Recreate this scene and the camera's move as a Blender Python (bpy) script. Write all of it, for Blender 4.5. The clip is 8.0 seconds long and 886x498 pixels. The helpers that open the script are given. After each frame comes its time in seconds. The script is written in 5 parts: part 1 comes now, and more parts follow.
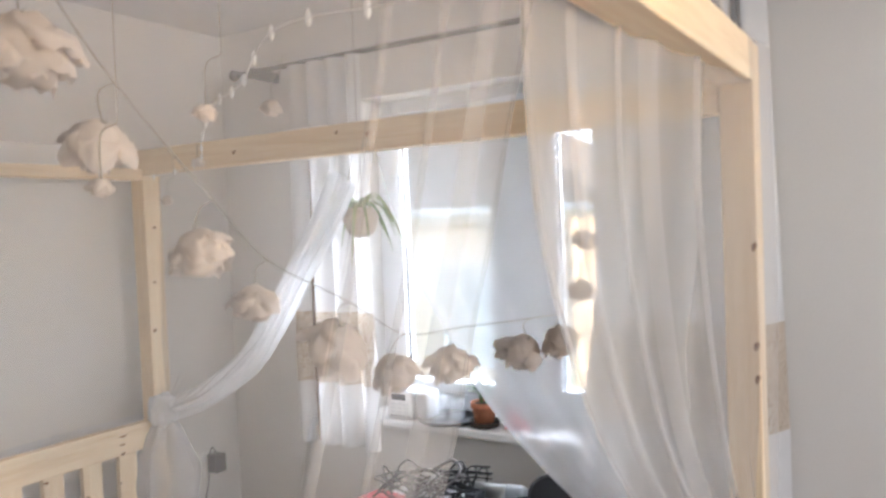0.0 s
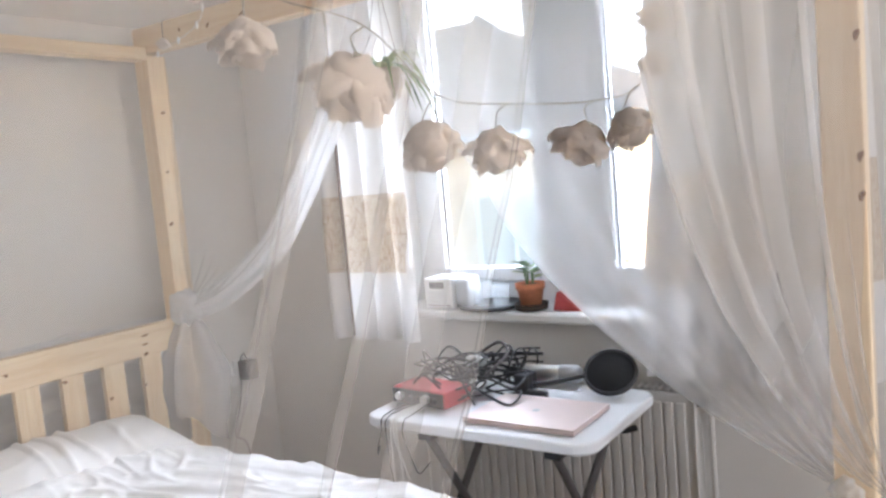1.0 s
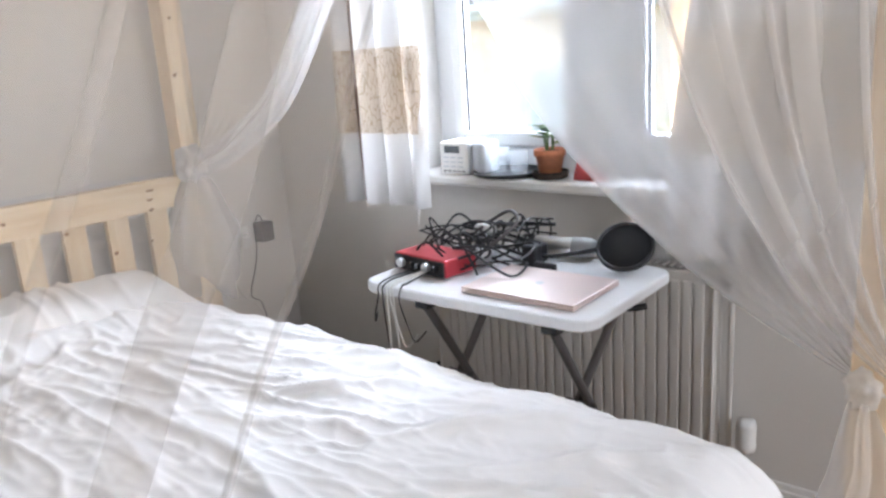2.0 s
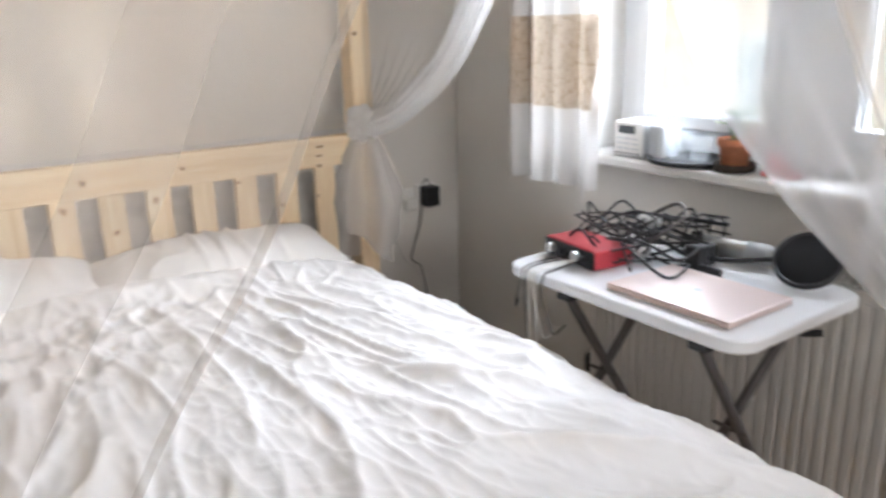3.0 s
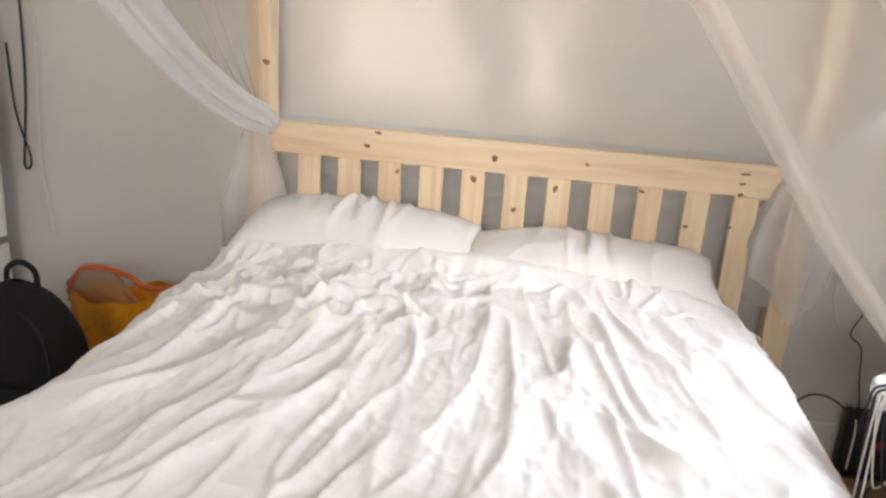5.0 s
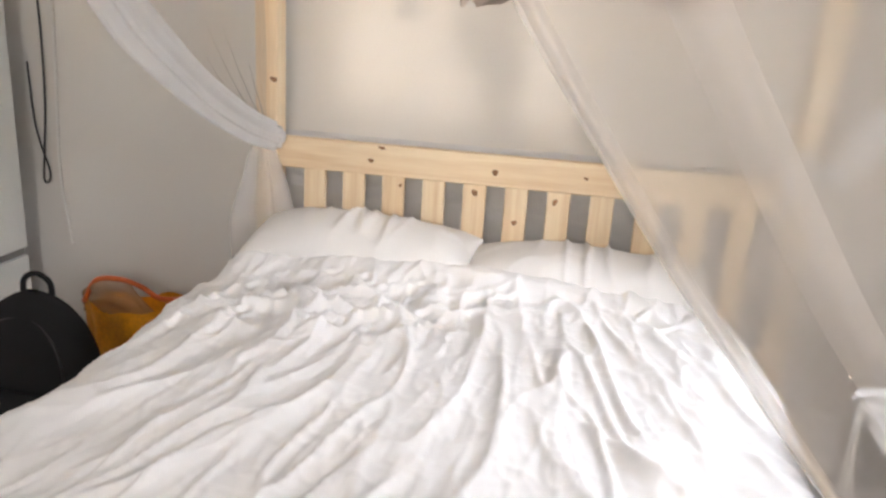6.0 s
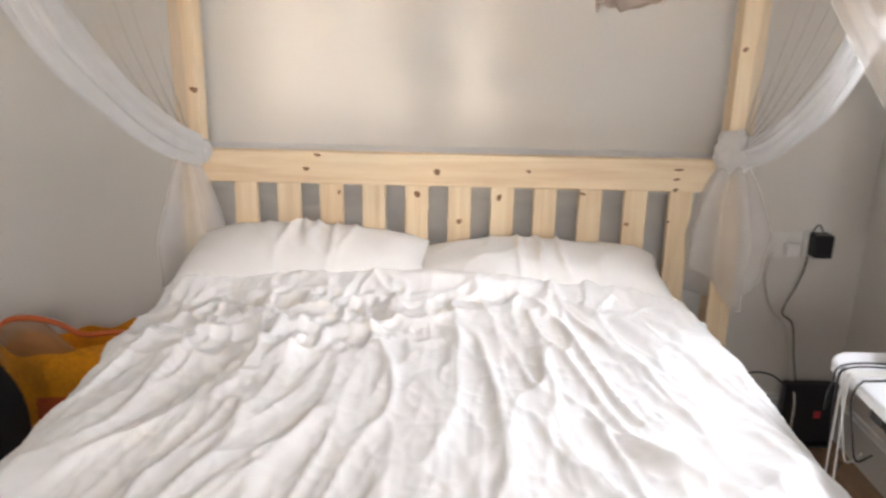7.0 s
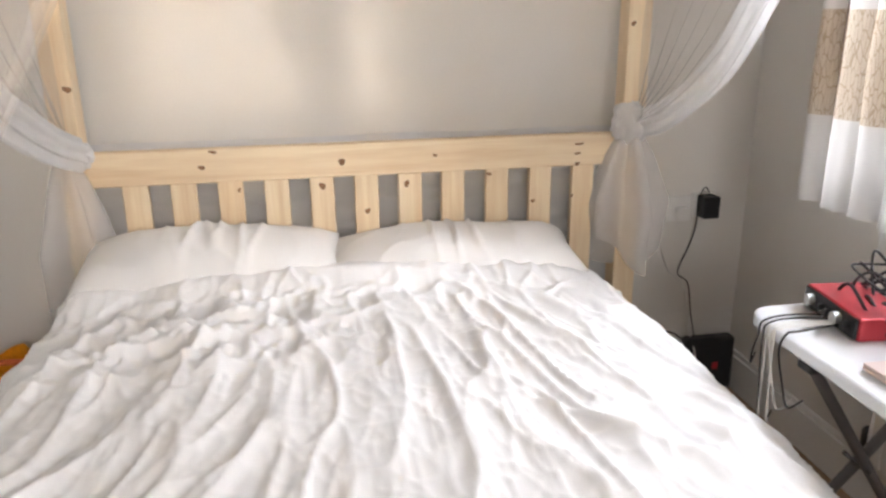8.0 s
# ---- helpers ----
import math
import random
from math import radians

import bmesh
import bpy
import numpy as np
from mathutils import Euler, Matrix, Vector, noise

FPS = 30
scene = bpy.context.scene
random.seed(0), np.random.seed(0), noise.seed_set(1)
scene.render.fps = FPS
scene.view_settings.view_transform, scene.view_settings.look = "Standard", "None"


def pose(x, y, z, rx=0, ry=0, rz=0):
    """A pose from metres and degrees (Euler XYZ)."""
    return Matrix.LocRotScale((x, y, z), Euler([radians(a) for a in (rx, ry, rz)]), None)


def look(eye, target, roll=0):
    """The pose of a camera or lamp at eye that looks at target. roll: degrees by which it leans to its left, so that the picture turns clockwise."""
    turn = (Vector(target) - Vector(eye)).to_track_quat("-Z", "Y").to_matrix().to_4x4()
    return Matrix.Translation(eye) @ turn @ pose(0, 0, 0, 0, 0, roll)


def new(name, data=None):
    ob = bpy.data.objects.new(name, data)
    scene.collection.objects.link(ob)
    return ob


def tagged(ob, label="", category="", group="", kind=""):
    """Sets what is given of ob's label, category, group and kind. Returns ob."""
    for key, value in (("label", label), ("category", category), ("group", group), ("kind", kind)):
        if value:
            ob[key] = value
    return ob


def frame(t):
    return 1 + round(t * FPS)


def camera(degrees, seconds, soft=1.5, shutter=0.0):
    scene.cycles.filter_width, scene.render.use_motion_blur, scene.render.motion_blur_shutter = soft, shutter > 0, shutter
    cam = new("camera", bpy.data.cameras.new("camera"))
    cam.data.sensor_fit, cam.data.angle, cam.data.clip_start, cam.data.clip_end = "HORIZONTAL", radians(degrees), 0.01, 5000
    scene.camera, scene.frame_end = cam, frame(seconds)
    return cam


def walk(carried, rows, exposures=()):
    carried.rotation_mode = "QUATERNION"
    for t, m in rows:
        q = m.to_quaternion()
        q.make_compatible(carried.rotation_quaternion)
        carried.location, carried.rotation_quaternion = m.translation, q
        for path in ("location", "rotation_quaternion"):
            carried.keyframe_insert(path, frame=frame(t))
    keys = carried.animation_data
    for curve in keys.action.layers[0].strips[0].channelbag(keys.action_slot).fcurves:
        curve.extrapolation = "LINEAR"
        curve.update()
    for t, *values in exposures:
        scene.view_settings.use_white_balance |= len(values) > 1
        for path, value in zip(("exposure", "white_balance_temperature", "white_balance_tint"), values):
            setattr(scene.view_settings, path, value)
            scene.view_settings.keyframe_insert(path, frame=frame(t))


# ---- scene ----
cam = camera(60.0, 8.0, soft=2.6, shutter=0.2)
PATH = [
    (0, (-0.132, -0.139, 1.595), (-1.198, 1.552, 1.528), -2.3),
    (0.5, (-0.239, -0.082, 1.462), (-1.393, 1.542, 1.288), -4.0),
    (1, (-0.275, 0.03, 1.342), (-1.414, 1.663, 1.15), -5.1),
    (1.5, (-0.308, 0.028, 1.278), (-1.442, 1.644, 0.955), -4.8),
    (1.7, (-0.269, 0.099, 1.284), (-1.453, 1.652, 0.855), -4.4),
    (2.8, (-0.242, 0.331, 1.264), (-1.648, 1.638, 0.701), -2.2),
    (3, (-0.254, 0.367, 1.287), (-1.821, 1.474, 0.721), -1.4),
    (3.5, (-0.252, 0.5, 1.286), (-2.118, 0.925, 0.703), 1.7),
    (4, (-0.272, 0.56, 1.312), (-2.14, 0.901, 0.684), 2.8),
    (4.5, (-0.265, 0.755, 1.296), (-2.169, 0.752, 0.685), 3.8),
    (5.8, (-0.207, 0.995, 1.322), (-2.080, 0.640, 0.726), 3.9),
    (6, (-0.210, 0.983, 1.326), (-2.108, 0.657, 0.748), 3.6),
    (6.5, (-0.222, 0.930, 1.332), (-2.113, 0.637, 0.761), 2.0),
    (7, (-0.246, 0.787, 1.330), (-2.160, 0.768, 0.751), 1.2),
    (7.5, (-0.331, 0.605, 1.311), (-2.182, 1.07, 0.712), 0.2),
    (8, (-0.296, 0.659, 1.332), (-2.169, 0.984, 0.712), -0.6),
]
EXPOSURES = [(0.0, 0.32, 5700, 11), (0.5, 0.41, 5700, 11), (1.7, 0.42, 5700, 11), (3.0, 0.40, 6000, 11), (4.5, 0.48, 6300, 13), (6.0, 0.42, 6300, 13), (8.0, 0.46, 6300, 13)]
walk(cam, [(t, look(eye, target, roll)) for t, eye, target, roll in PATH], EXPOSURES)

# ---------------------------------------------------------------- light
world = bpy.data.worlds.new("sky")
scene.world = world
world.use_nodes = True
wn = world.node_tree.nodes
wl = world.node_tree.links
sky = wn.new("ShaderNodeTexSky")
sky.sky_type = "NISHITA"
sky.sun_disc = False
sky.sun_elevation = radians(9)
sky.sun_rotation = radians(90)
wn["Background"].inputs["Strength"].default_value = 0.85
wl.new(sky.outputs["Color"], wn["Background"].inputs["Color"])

sun_data = bpy.data.lights.new("sun", "SUN")
sun_data.energy, sun_data.angle, sun_data.color = 1.05, radians(2.2), (1.0, 0.86, 0.68)
sun = new("sun", sun_data)
sun.matrix_world = look((6, 0.5, 3.0), (0, 0.5, 2.28))


def window_light(name, m, w, h, power, colour):
    d = bpy.data.lights.new(name, "AREA")
    d.shape, d.size, d.size_y, d.energy, d.color = "RECTANGLE", w, h, power, colour
    ob = new(name, d)
    ob.matrix_world = m
    return ob


window_light("window_skylight", look((-1.4, 3.25, 2.95), (-1.45, 1.2, 0.75)), 1.8, 1.3, 130, (0.93, 0.96, 1.0))
window_light("window_side_skylight", look((-0.15, 3.75, 2.35), (-2.3, 0.7, 0.95)), 1.9, 1.5, 245, (0.96, 0.98, 1.0))
# fill added in front of the unseen back window, wider than its opening
window_light("back_window_fill", look((2.32, 0.95, 1.8), (-2.0, 0.6, 0.8)), 1.2, 1.0, 47, (1.0, 0.975, 0.94))


# ---------------------------------------------------------------- materials
def material(name, colour, rough=0.6, metal=0.0, vary=0.06, scale=6.0, fine=90.0, bump=0.05, stretch=(1, 1, 1), trans=0.0, per_object=0.0, dirt=None):
    """Principled material with two scales of variation and fine relief."""
    m = bpy.data.materials.new(name)
    m.use_nodes = True
    n, l = m.node_tree.nodes, m.node_tree.links
    b = n["Principled BSDF"]
    b.inputs["Roughness"].default_value = rough
    b.inputs["Metallic"].default_value = metal
    tc = n.new("ShaderNodeTexCoord")
    mp = n.new("ShaderNodeMapping")
    mp.inputs["Scale"].default_value = stretch
    l.new(tc.outputs["Object"], mp.inputs["Vector"])
    big, small = n.new("ShaderNodeTexNoise"), n.new("ShaderNodeTexNoise")
    for t, s, d in ((big, scale, 4), (small, fine, 3)):
        t.inputs["Scale"].default_value = s
        t.inputs["Detail"].default_value = d
        l.new(mp.outputs["Vector"], t.inputs["Vector"])
    mix = n.new("ShaderNodeMix")
    mix.data_type = "FLOAT"
    mix.inputs[0].default_value = 0.4
    l.new(big.outputs["Fac"], mix.inputs[2])
    l.new(small.outputs["Fac"], mix.inputs[3])
    ramp = n.new("ShaderNodeValToRGB")
    lo = tuple(max(0, c * (1 - vary * 1.6)) for c in colour) if dirt is None else dirt
    hi = tuple(min(1, c * (1 + vary)) for c in colour)
    ramp.color_ramp.elements[0].position, ramp.color_ramp.elements[1].position = 0.32, 0.66
    ramp.color_ramp.elements[0].color, ramp.color_ramp.elements[1].color = (*lo, 1), (*hi, 1)
    l.new(mix.outputs[0], ramp.inputs["Fac"])
    out = ramp.outputs["Color"]
    if per_object:
        info = n.new("ShaderNodeObjectInfo")
        hsv = n.new("ShaderNodeHueSaturation")
        mr = n.new("ShaderNodeMapRange")
        mr.inputs["To Min"].default_value, mr.inputs["To Max"].default_value = 1 - per_object, 1 + per_object
        l.new(info.outputs["Random"], mr.inputs["Value"])
        l.new(mr.outputs["Result"], hsv.inputs["Value"])
        l.new(out, hsv.inputs["Color"])
        out = hsv.outputs["Color"]
    l.new(out, b.inputs["Base Color"])
    bp = n.new("ShaderNodeBump")
    bp.inputs["Strength"].default_value = bump
    bp.inputs["Distance"].default_value = 0.004
    l.new(mix.outputs[0], bp.inputs["Height"])
    l.new(bp.outputs["Normal"], b.inputs["Normal"])
    if trans:
        b.inputs["Transmission Weight"].default_value = trans
    return m


def sheer(name, colour, cover, back=0.5, weave=0.25, thin_to=None):
    """Thin woven cloth: part clear, part lit from the front, part lit through."""
    m = bpy.data.materials.new(name)
    m.use_nodes = True
    n, l = m.node_tree.nodes, m.node_tree.links
    n.remove(n["Principled BSDF"])
    out = n["Material Output"]
    df, tr, cl = n.new("ShaderNodeBsdfDiffuse"), n.new("ShaderNodeBsdfTranslucent"), n.new("ShaderNodeBsdfTransparent")
    df.inputs["Color"].default_value = (*colour, 1)
    tr.inputs["Color"].default_value = (*colour, 1)
    a, b = n.new("ShaderNodeMixShader"), n.new("ShaderNodeMixShader")
    a.inputs[0].default_value = back
    l.new(df.outputs[0], a.inputs[1])
    l.new(tr.outputs[0], a.inputs[2])
    tc, no = n.new("ShaderNodeTexCoord"), n.new("ShaderNodeTexNoise")
    no.inputs["Scale"].default_value, no.inputs["Detail"].default_value = 7.0, 5.0
    l.new(tc.outputs["Object"], no.inputs["Vector"])
    mr = n.new("ShaderNodeMapRange")
    mr.inputs["From Min"].default_value, mr.inputs["From Max"].default_value = 0.3, 0.7
    mr.inputs["To Min"].default_value, mr.inputs["To Max"].default_value = cover * (1 - weave), min(1.0, cover * (1 + weave))
    l.new(no.outputs["Fac"], mr.inputs["Value"])
    if thin_to is not None:
        # cover changes across the cloth as its folds open
        sep = n.new("ShaderNodeSeparateXYZ")
        l.new(tc.outputs["Generated"], sep.inputs[0])
        l.new(sep.outputs["Y"], mr.inputs["Value"])
        mr.inputs["From Min"].default_value, mr.inputs["From Max"].default_value = 0.25, 1.0
        mr.inputs["To Min"].default_value, mr.inputs["To Max"].default_value = cover, thin_to
    l.new(mr.outputs["Result"], b.inputs[0])
    l.new(cl.outputs[0], b.inputs[1])
    l.new(a.outputs[0], b.inputs[2])
    l.new(b.outputs[0], out.inputs["Surface"])
    return m


def pine(name, axis):
    """Planed pine with long grain along one axis."""
    m = bpy.data.materials.new(name)
    m.use_nodes = True
    n, l = m.node_tree.nodes, m.node_tree.links
    b = n["Principled BSDF"]
    b.inputs["Roughness"].default_value = 0.5
    tc, mp, info, add = n.new("ShaderNodeTexCoord"), n.new("ShaderNodeMapping"), n.new("ShaderNodeObjectInfo"), n.new("ShaderNodeVectorMath")
    s = [16.0, 16.0, 16.0]
    s[axis] = 0.9
    mp.inputs["Scale"].default_value = s
    sc = n.new("ShaderNodeVectorMath")
    sc.operation = "SCALE"
    sc.inputs[0].default_value = (7.3, 3.1, 5.7)
    l.new(info.outputs["Random"], sc.inputs["Scale"])
    l.new(tc.outputs["Object"], add.inputs[0])
    l.new(sc.outputs[0], add.inputs[1])
    l.new(add.outputs[0], mp.inputs["Vector"])
    ns, fi = n.new("ShaderNodeTexNoise"), n.new("ShaderNodeTexNoise")
    ns.inputs["Scale"].default_value, ns.inputs["Detail"].default_value, ns.inputs["Distortion"].default_value = 1.3, 5.0, 1.2
    fi.inputs["Scale"].default_value, fi.inputs["Detail"].default_value = 9.0, 4.0
    l.new(mp.outputs[0], ns.inputs["Vector"])
    l.new(mp.outputs[0], fi.inputs["Vector"])
    mx = n.new("ShaderNodeMix")
    mx.data_type = "FLOAT"
    mx.inputs[0].default_value = 0.3
    l.new(ns.outputs["Fac"], mx.inputs[2])
    l.new(fi.outputs["Fac"], mx.inputs[3])
    ramp = n.new("ShaderNodeValToRGB")
    e = ramp.color_ramp.elements
    e[0].position, e[0].color = 0.34, (0.72, 0.53, 0.33, 1)
    e[1].position, e[1].color = 0.62, (0.85, 0.70, 0.49, 1)
    l.new(mx.outputs[0], ramp.inputs["Fac"])
    l.new(ramp.outputs["Color"], b.inputs["Base Color"])
    bp = n.new("ShaderNodeBump")
    bp.inputs["Strength"].default_value, bp.inputs["Distance"].default_value = 0.12, 0.002
    l.new(mx.outputs[0], bp.inputs["Height"])
    l.new(bp.outputs["Normal"], b.inputs["Normal"])
    return m


def band_cloth(name):
    """Beige curtain band with a printed pattern of thin branching lines."""
    m = sheer(name, (0.62, 0.52, 0.40), 0.97, 0.35, 0.02)
    n, l = m.node_tree.nodes, m.node_tree.links
    tc = next(x for x in n if x.type == "TEX_COORD")
    mp = n.new("ShaderNodeMapping")
    mp.inputs["Scale"].default_value = (1, 1, 0.22)
    l.new(tc.outputs["Object"], mp.inputs["Vector"])
    vo = n.new("ShaderNodeTexVoronoi")
    vo.feature = "DISTANCE_TO_EDGE"
    vo.inputs["Scale"].default_value = 120
    l.new(mp.outputs[0], vo.inputs["Vector"])
    ramp = n.new("ShaderNodeValToRGB")
    e = ramp.color_ramp.elements
    e[0].position, e[0].color = 0.012, (0.40, 0.31, 0.22, 1)
    e[1].position, e[1].color = 0.09, (0.60, 0.52, 0.43, 1)
    l.new(vo.outputs["Distance"], ramp.inputs["Fac"])
    for x in n:
        if x.type in ("BSDF_DIFFUSE", "BSDF_TRANSLUCENT"):
            l.new(ramp.outputs["Color"], x.inputs["Color"])
    return m


WALL = material("wall_paint", (0.735, 0.710, 0.675), 0.85, vary=0.025, scale=1.6, fine=160, bump=0.10)
CEIL = material("ceiling_paint", (0.80, 0.79, 0.78), 0.9, vary=0.02, scale=1.2, fine=120, bump=0.08)
TRIM = material("gloss_white_paint", (0.78, 0.77, 0.75), 0.35, vary=0.03, scale=4, bump=0.03)
UPVC = material("white_plastic_frame", (0.80, 0.82, 0.84), 0.3, vary=0.015, bump=0.01)
FLOOR = material("oak_laminate", (0.34, 0.22, 0.13), 0.4, vary=0.22, scale=3, fine=40, bump=0.08, stretch=(1, 9, 1), per_object=0.15)
LINEN = material("white_cotton", (0.89, 0.885, 0.885), 0.9, vary=0.015, scale=8, fine=420, bump=0.12)
PILLOW = material("white_pillowcase", (0.82, 0.805, 0.79), 0.9, vary=0.02, scale=9, fine=420, bump=0.12)
MATTRESS = material("mattress_cloth", (0.72, 0.71, 0.70), 0.95, bump=0.1)
PINE_X, PINE_Y, PINE_Z = pine("pine_along_x", 0), pine("pine_along_y", 1), pine("pine_along_z", 2)
KNOT = material("pine_knot", (0.27, 0.125, 0.05), 0.55, vary=0.35, scale=60, fine=300)
# light put into the net's colour: greyer at the foot, whiter by the window
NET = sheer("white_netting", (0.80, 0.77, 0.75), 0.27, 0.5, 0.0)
NET_FOOT_SHADED = sheer("netting_shaded_grey", (0.70, 0.665, 0.64), 0.42, 0.4, 0.0, 0.24)
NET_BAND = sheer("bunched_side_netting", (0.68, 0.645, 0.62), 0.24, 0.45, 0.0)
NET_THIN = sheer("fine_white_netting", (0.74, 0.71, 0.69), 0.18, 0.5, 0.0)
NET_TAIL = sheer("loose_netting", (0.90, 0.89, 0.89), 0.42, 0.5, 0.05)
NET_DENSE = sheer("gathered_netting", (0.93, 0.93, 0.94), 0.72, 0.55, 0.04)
NET_BACKLIT = sheer("netting_backlit_white", (0.90, 0.885, 0.88), 0.36, 0.6, 0.0)
CURTAIN = sheer("white_curtain_cloth", (0.74, 0.725, 0.71), 0.93, 0.36, 0.03)
BAND = band_cloth("patterned_curtain_cloth")
PETAL = sheer("cream_fabric_petal", (0.76, 0.69, 0.63), 0.98, 0.48, 0.02)
VINE = material("grey_green_wire", (0.30, 0.27, 0.22), 0.6)
PLANTER = material("beige_glazed_clay", (0.58, 0.50, 0.42), 0.5, vary=0.08)
FOLD_SHADE = material("brown_fold_shade", (0.16, 0.10, 0.07), 0.9)
BLACK = material("black_plastic", (0.015, 0.015, 0.017), 0.4, vary=0.2)
CABLE = material("black_cable_rubber", (0.02, 0.02, 0.022), 0.55)
WHITE_CABLE = material("white_cable_rubber", (0.75, 0.74, 0.71), 0.5)
RED = material("red_anodised_metal", (0.52, 0.045, 0.06), 0.35, metal=0.3, vary=0.05)
ROSE = material("rose_aluminium", (0.86, 0.72, 0.68), 0.30, metal=0.5, vary=0.02)
SILVER = material("silver_metal", (0.62, 0.62, 0.61), 0.3, metal=0.9, vary=0.03)
TABLE = material("white_laminate_top", (0.82, 0.83, 0.85), 0.3, vary=0.015, bump=0.01)
LEG = material("grey_powder_coated_tube", (0.13, 0.12, 0.12), 0.45, metal=0.3)
RADIATOR = material("radiator_enamel", (0.60, 0.575, 0.54), 0.4, vary=0.03, scale=3)
TERRACOTTA = material("terracotta", (0.50, 0.19, 0.09), 0.85, vary=0.15, scale=20)
SOIL = material("soil", (0.05, 0.035, 0.025), 1.0, vary=0.3, scale=60)
LEAF = material("leaf_green", (0.10, 0.20, 0.05), 0.5, vary=0.3, scale=30)
LEAF_PALE = material("variegated_leaf", (0.30, 0.38, 0.16), 0.5, vary=0.3, scale=40)
RADIO = material("silver_grey_plastic", (0.50, 0.52, 0.54), 0.4, vary=0.03)
DISPLAY = material("dark_display", (0.04, 0.045, 0.05), 0.15)
GLASS = material("clear_glass", (0.95, 0.97, 0.97), 0.03, vary=0.0, trans=1.0, bump=0.0)
THIN_GLASS = sheer("thin_clear_glass", (0.85, 0.90, 0.92), 0.10, 0.5, 0.02)
PACKET = material("dull_red_card", (0.42, 0.06, 0.06), 0.5, vary=0.12, scale=30)
BAGCLOTH = material("black_nylon", (0.005, 0.005, 0.006), 0.9, vary=0.3, scale=12, fine=300, bump=0.2)
ORANGE = material("orange_plastic_bag", (0.86, 0.34, 0.012), 0.45, vary=0.2, scale=9, bump=0.1)
ORANGE_RED = material("orange_red_print", (0.62, 0.13, 0.03), 0.45, vary=0.15, scale=9)
BAG_CLEAR = sheer("clear_orange_mesh", (0.60, 0.38, 0.22), 0.6, 0.5, 0.1)
DOOR_WHITE = material("white_wardrobe_foil", (0.74, 0.75, 0.72), 0.4, vary=0.02, scale=2)
GAP = material("grey_shadow_gap_strip", (0.20, 0.19, 0.18), 0.6)
ROOFTILE = material("grey_roof_tile", (0.23, 0.195, 0.170), 0.8, vary=0.18, scale=6, fine=50)
RENDERWALL = material("pale_brick_wall", (0.86, 0.74, 0.64), 0.9, vary=0.10, scale=5, fine=30)
GRASS = material("garden_ground", (0.10, 0.13, 0.05), 1.0, vary=0.4, scale=1.5)
BARS = material("faint_grey_print", (0.42, 0.42, 0.43), 0.5)
LEDWHITE = material("clear_bead", (0.9, 0.9, 0.88), 0.2)


def glow(name, colour, strength):
    m = bpy.data.materials.new(name)
    m.use_nodes = True
    n, l = m.node_tree.nodes, m.node_tree.links
    n.remove(n["Principled BSDF"])
    e = n.new("ShaderNodeEmission")
    e.inputs["Color"].default_value, e.inputs["Strength"].default_value = (*colour, 1), strength
    l.new(e.outputs[0], n["Material Output"].inputs["Surface"])
    return m


HAZE = glow("white_hazy_sky", (0.95, 0.98, 1.0), 4.0)


# ---------------------------------------------------------------- mesh helpers
def thing(name, label, category, group="", kind="", at=(0, 0, 0)):
    ob = new(name)
    ob.location = at
    ob.empty_display_size = 0.05
    return tagged(ob, label, category, group, kind)


def finish(bm, name, mat, parent=None, label="", smooth=False):
    me = bpy.data.meshes.new(name)
    bmesh.ops.recalc_face_normals(bm, faces=bm.faces)
    bm.to_mesh(me)
    bm.free()
    if smooth:
        for p in me.polygons:
            p.use_smooth = True
    me.materials.append(mat)
    ob = new(name, me)
    if parent is not None:
        ob.parent = parent
        up = parent
        off = Vector((0, 0, 0))
        while up is not None:
            off += up.location
            up = up.parent
        ob.location = -off
    if label:
        ob["label"] = label
    return ob


def part(name, bm, mat, parent, label="", smooth=False):
    return finish(bm, name, mat, parent, label, smooth)


def box(x0, x1, y0, y1, z0, z1, bevel=0.0, seg=2, bm=None):
    out = bm or bmesh.new()
    tmp = bmesh.new()
    bmesh.ops.create_cube(tmp, size=1.0)
    for v in tmp.verts:
        v.co = Vector((x0 + (v.co.x + 0.5) * (x1 - x0), y0 + (v.co.y + 0.5) * (y1 - y0), z0 + (v.co.z + 0.5) * (z1 - z0)))
    if bevel:
        bmesh.ops.bevel(tmp, geom=list(tmp.edges), offset=bevel, segments=seg, affect="EDGES", profile=0.5)
    return join(out, tmp)


def join(out, tmp):
    vs = [out.verts.new(v.co) for v in tmp.verts]
    tmp.verts.index_update()
    for f in tmp.faces:
        out.faces.new([vs[v.index] for v in f.verts])
    tmp.free()
    return out


def tube(points, r, sides=8, bm=None, taper=None, closed=False):
    """A round rod along a line of points."""
    out = bm or bmesh.new()
    pts = [Vector(p) for p in points]
    rings = []
    n = len(pts)
    ref = Vector((0, 0, 1))
    for i, p in enumerate(pts):
        d = (pts[min(i + 1, n - 1)] - pts[max(i - 1, 0)])
        d = d.normalized() if d.length > 1e-9 else Vector((0, 0, 1))
        a = d.cross(ref)
        if a.length < 0.05:
            a = d.cross(Vector((1, 0.1, 0)))
        a.normalize()
        ref = a.cross(d)
        rr = r if taper is None else r * taper(i / max(1, n - 1))
        rings.append([out.verts.new(p + rr * (math.cos(k * 2 * math.pi / sides) * a + math.sin(k * 2 * math.pi / sides) * ref)) for k in range(sides)])
    for i in range(n - 1):
        for k in range(sides):
            out.faces.new((rings[i][k], rings[i][(k + 1) % sides], rings[i + 1][(k + 1) % sides], rings[i + 1][k]))
    out.faces.new(rings[0][::-1])
    out.faces.new(rings[-1])
    return out


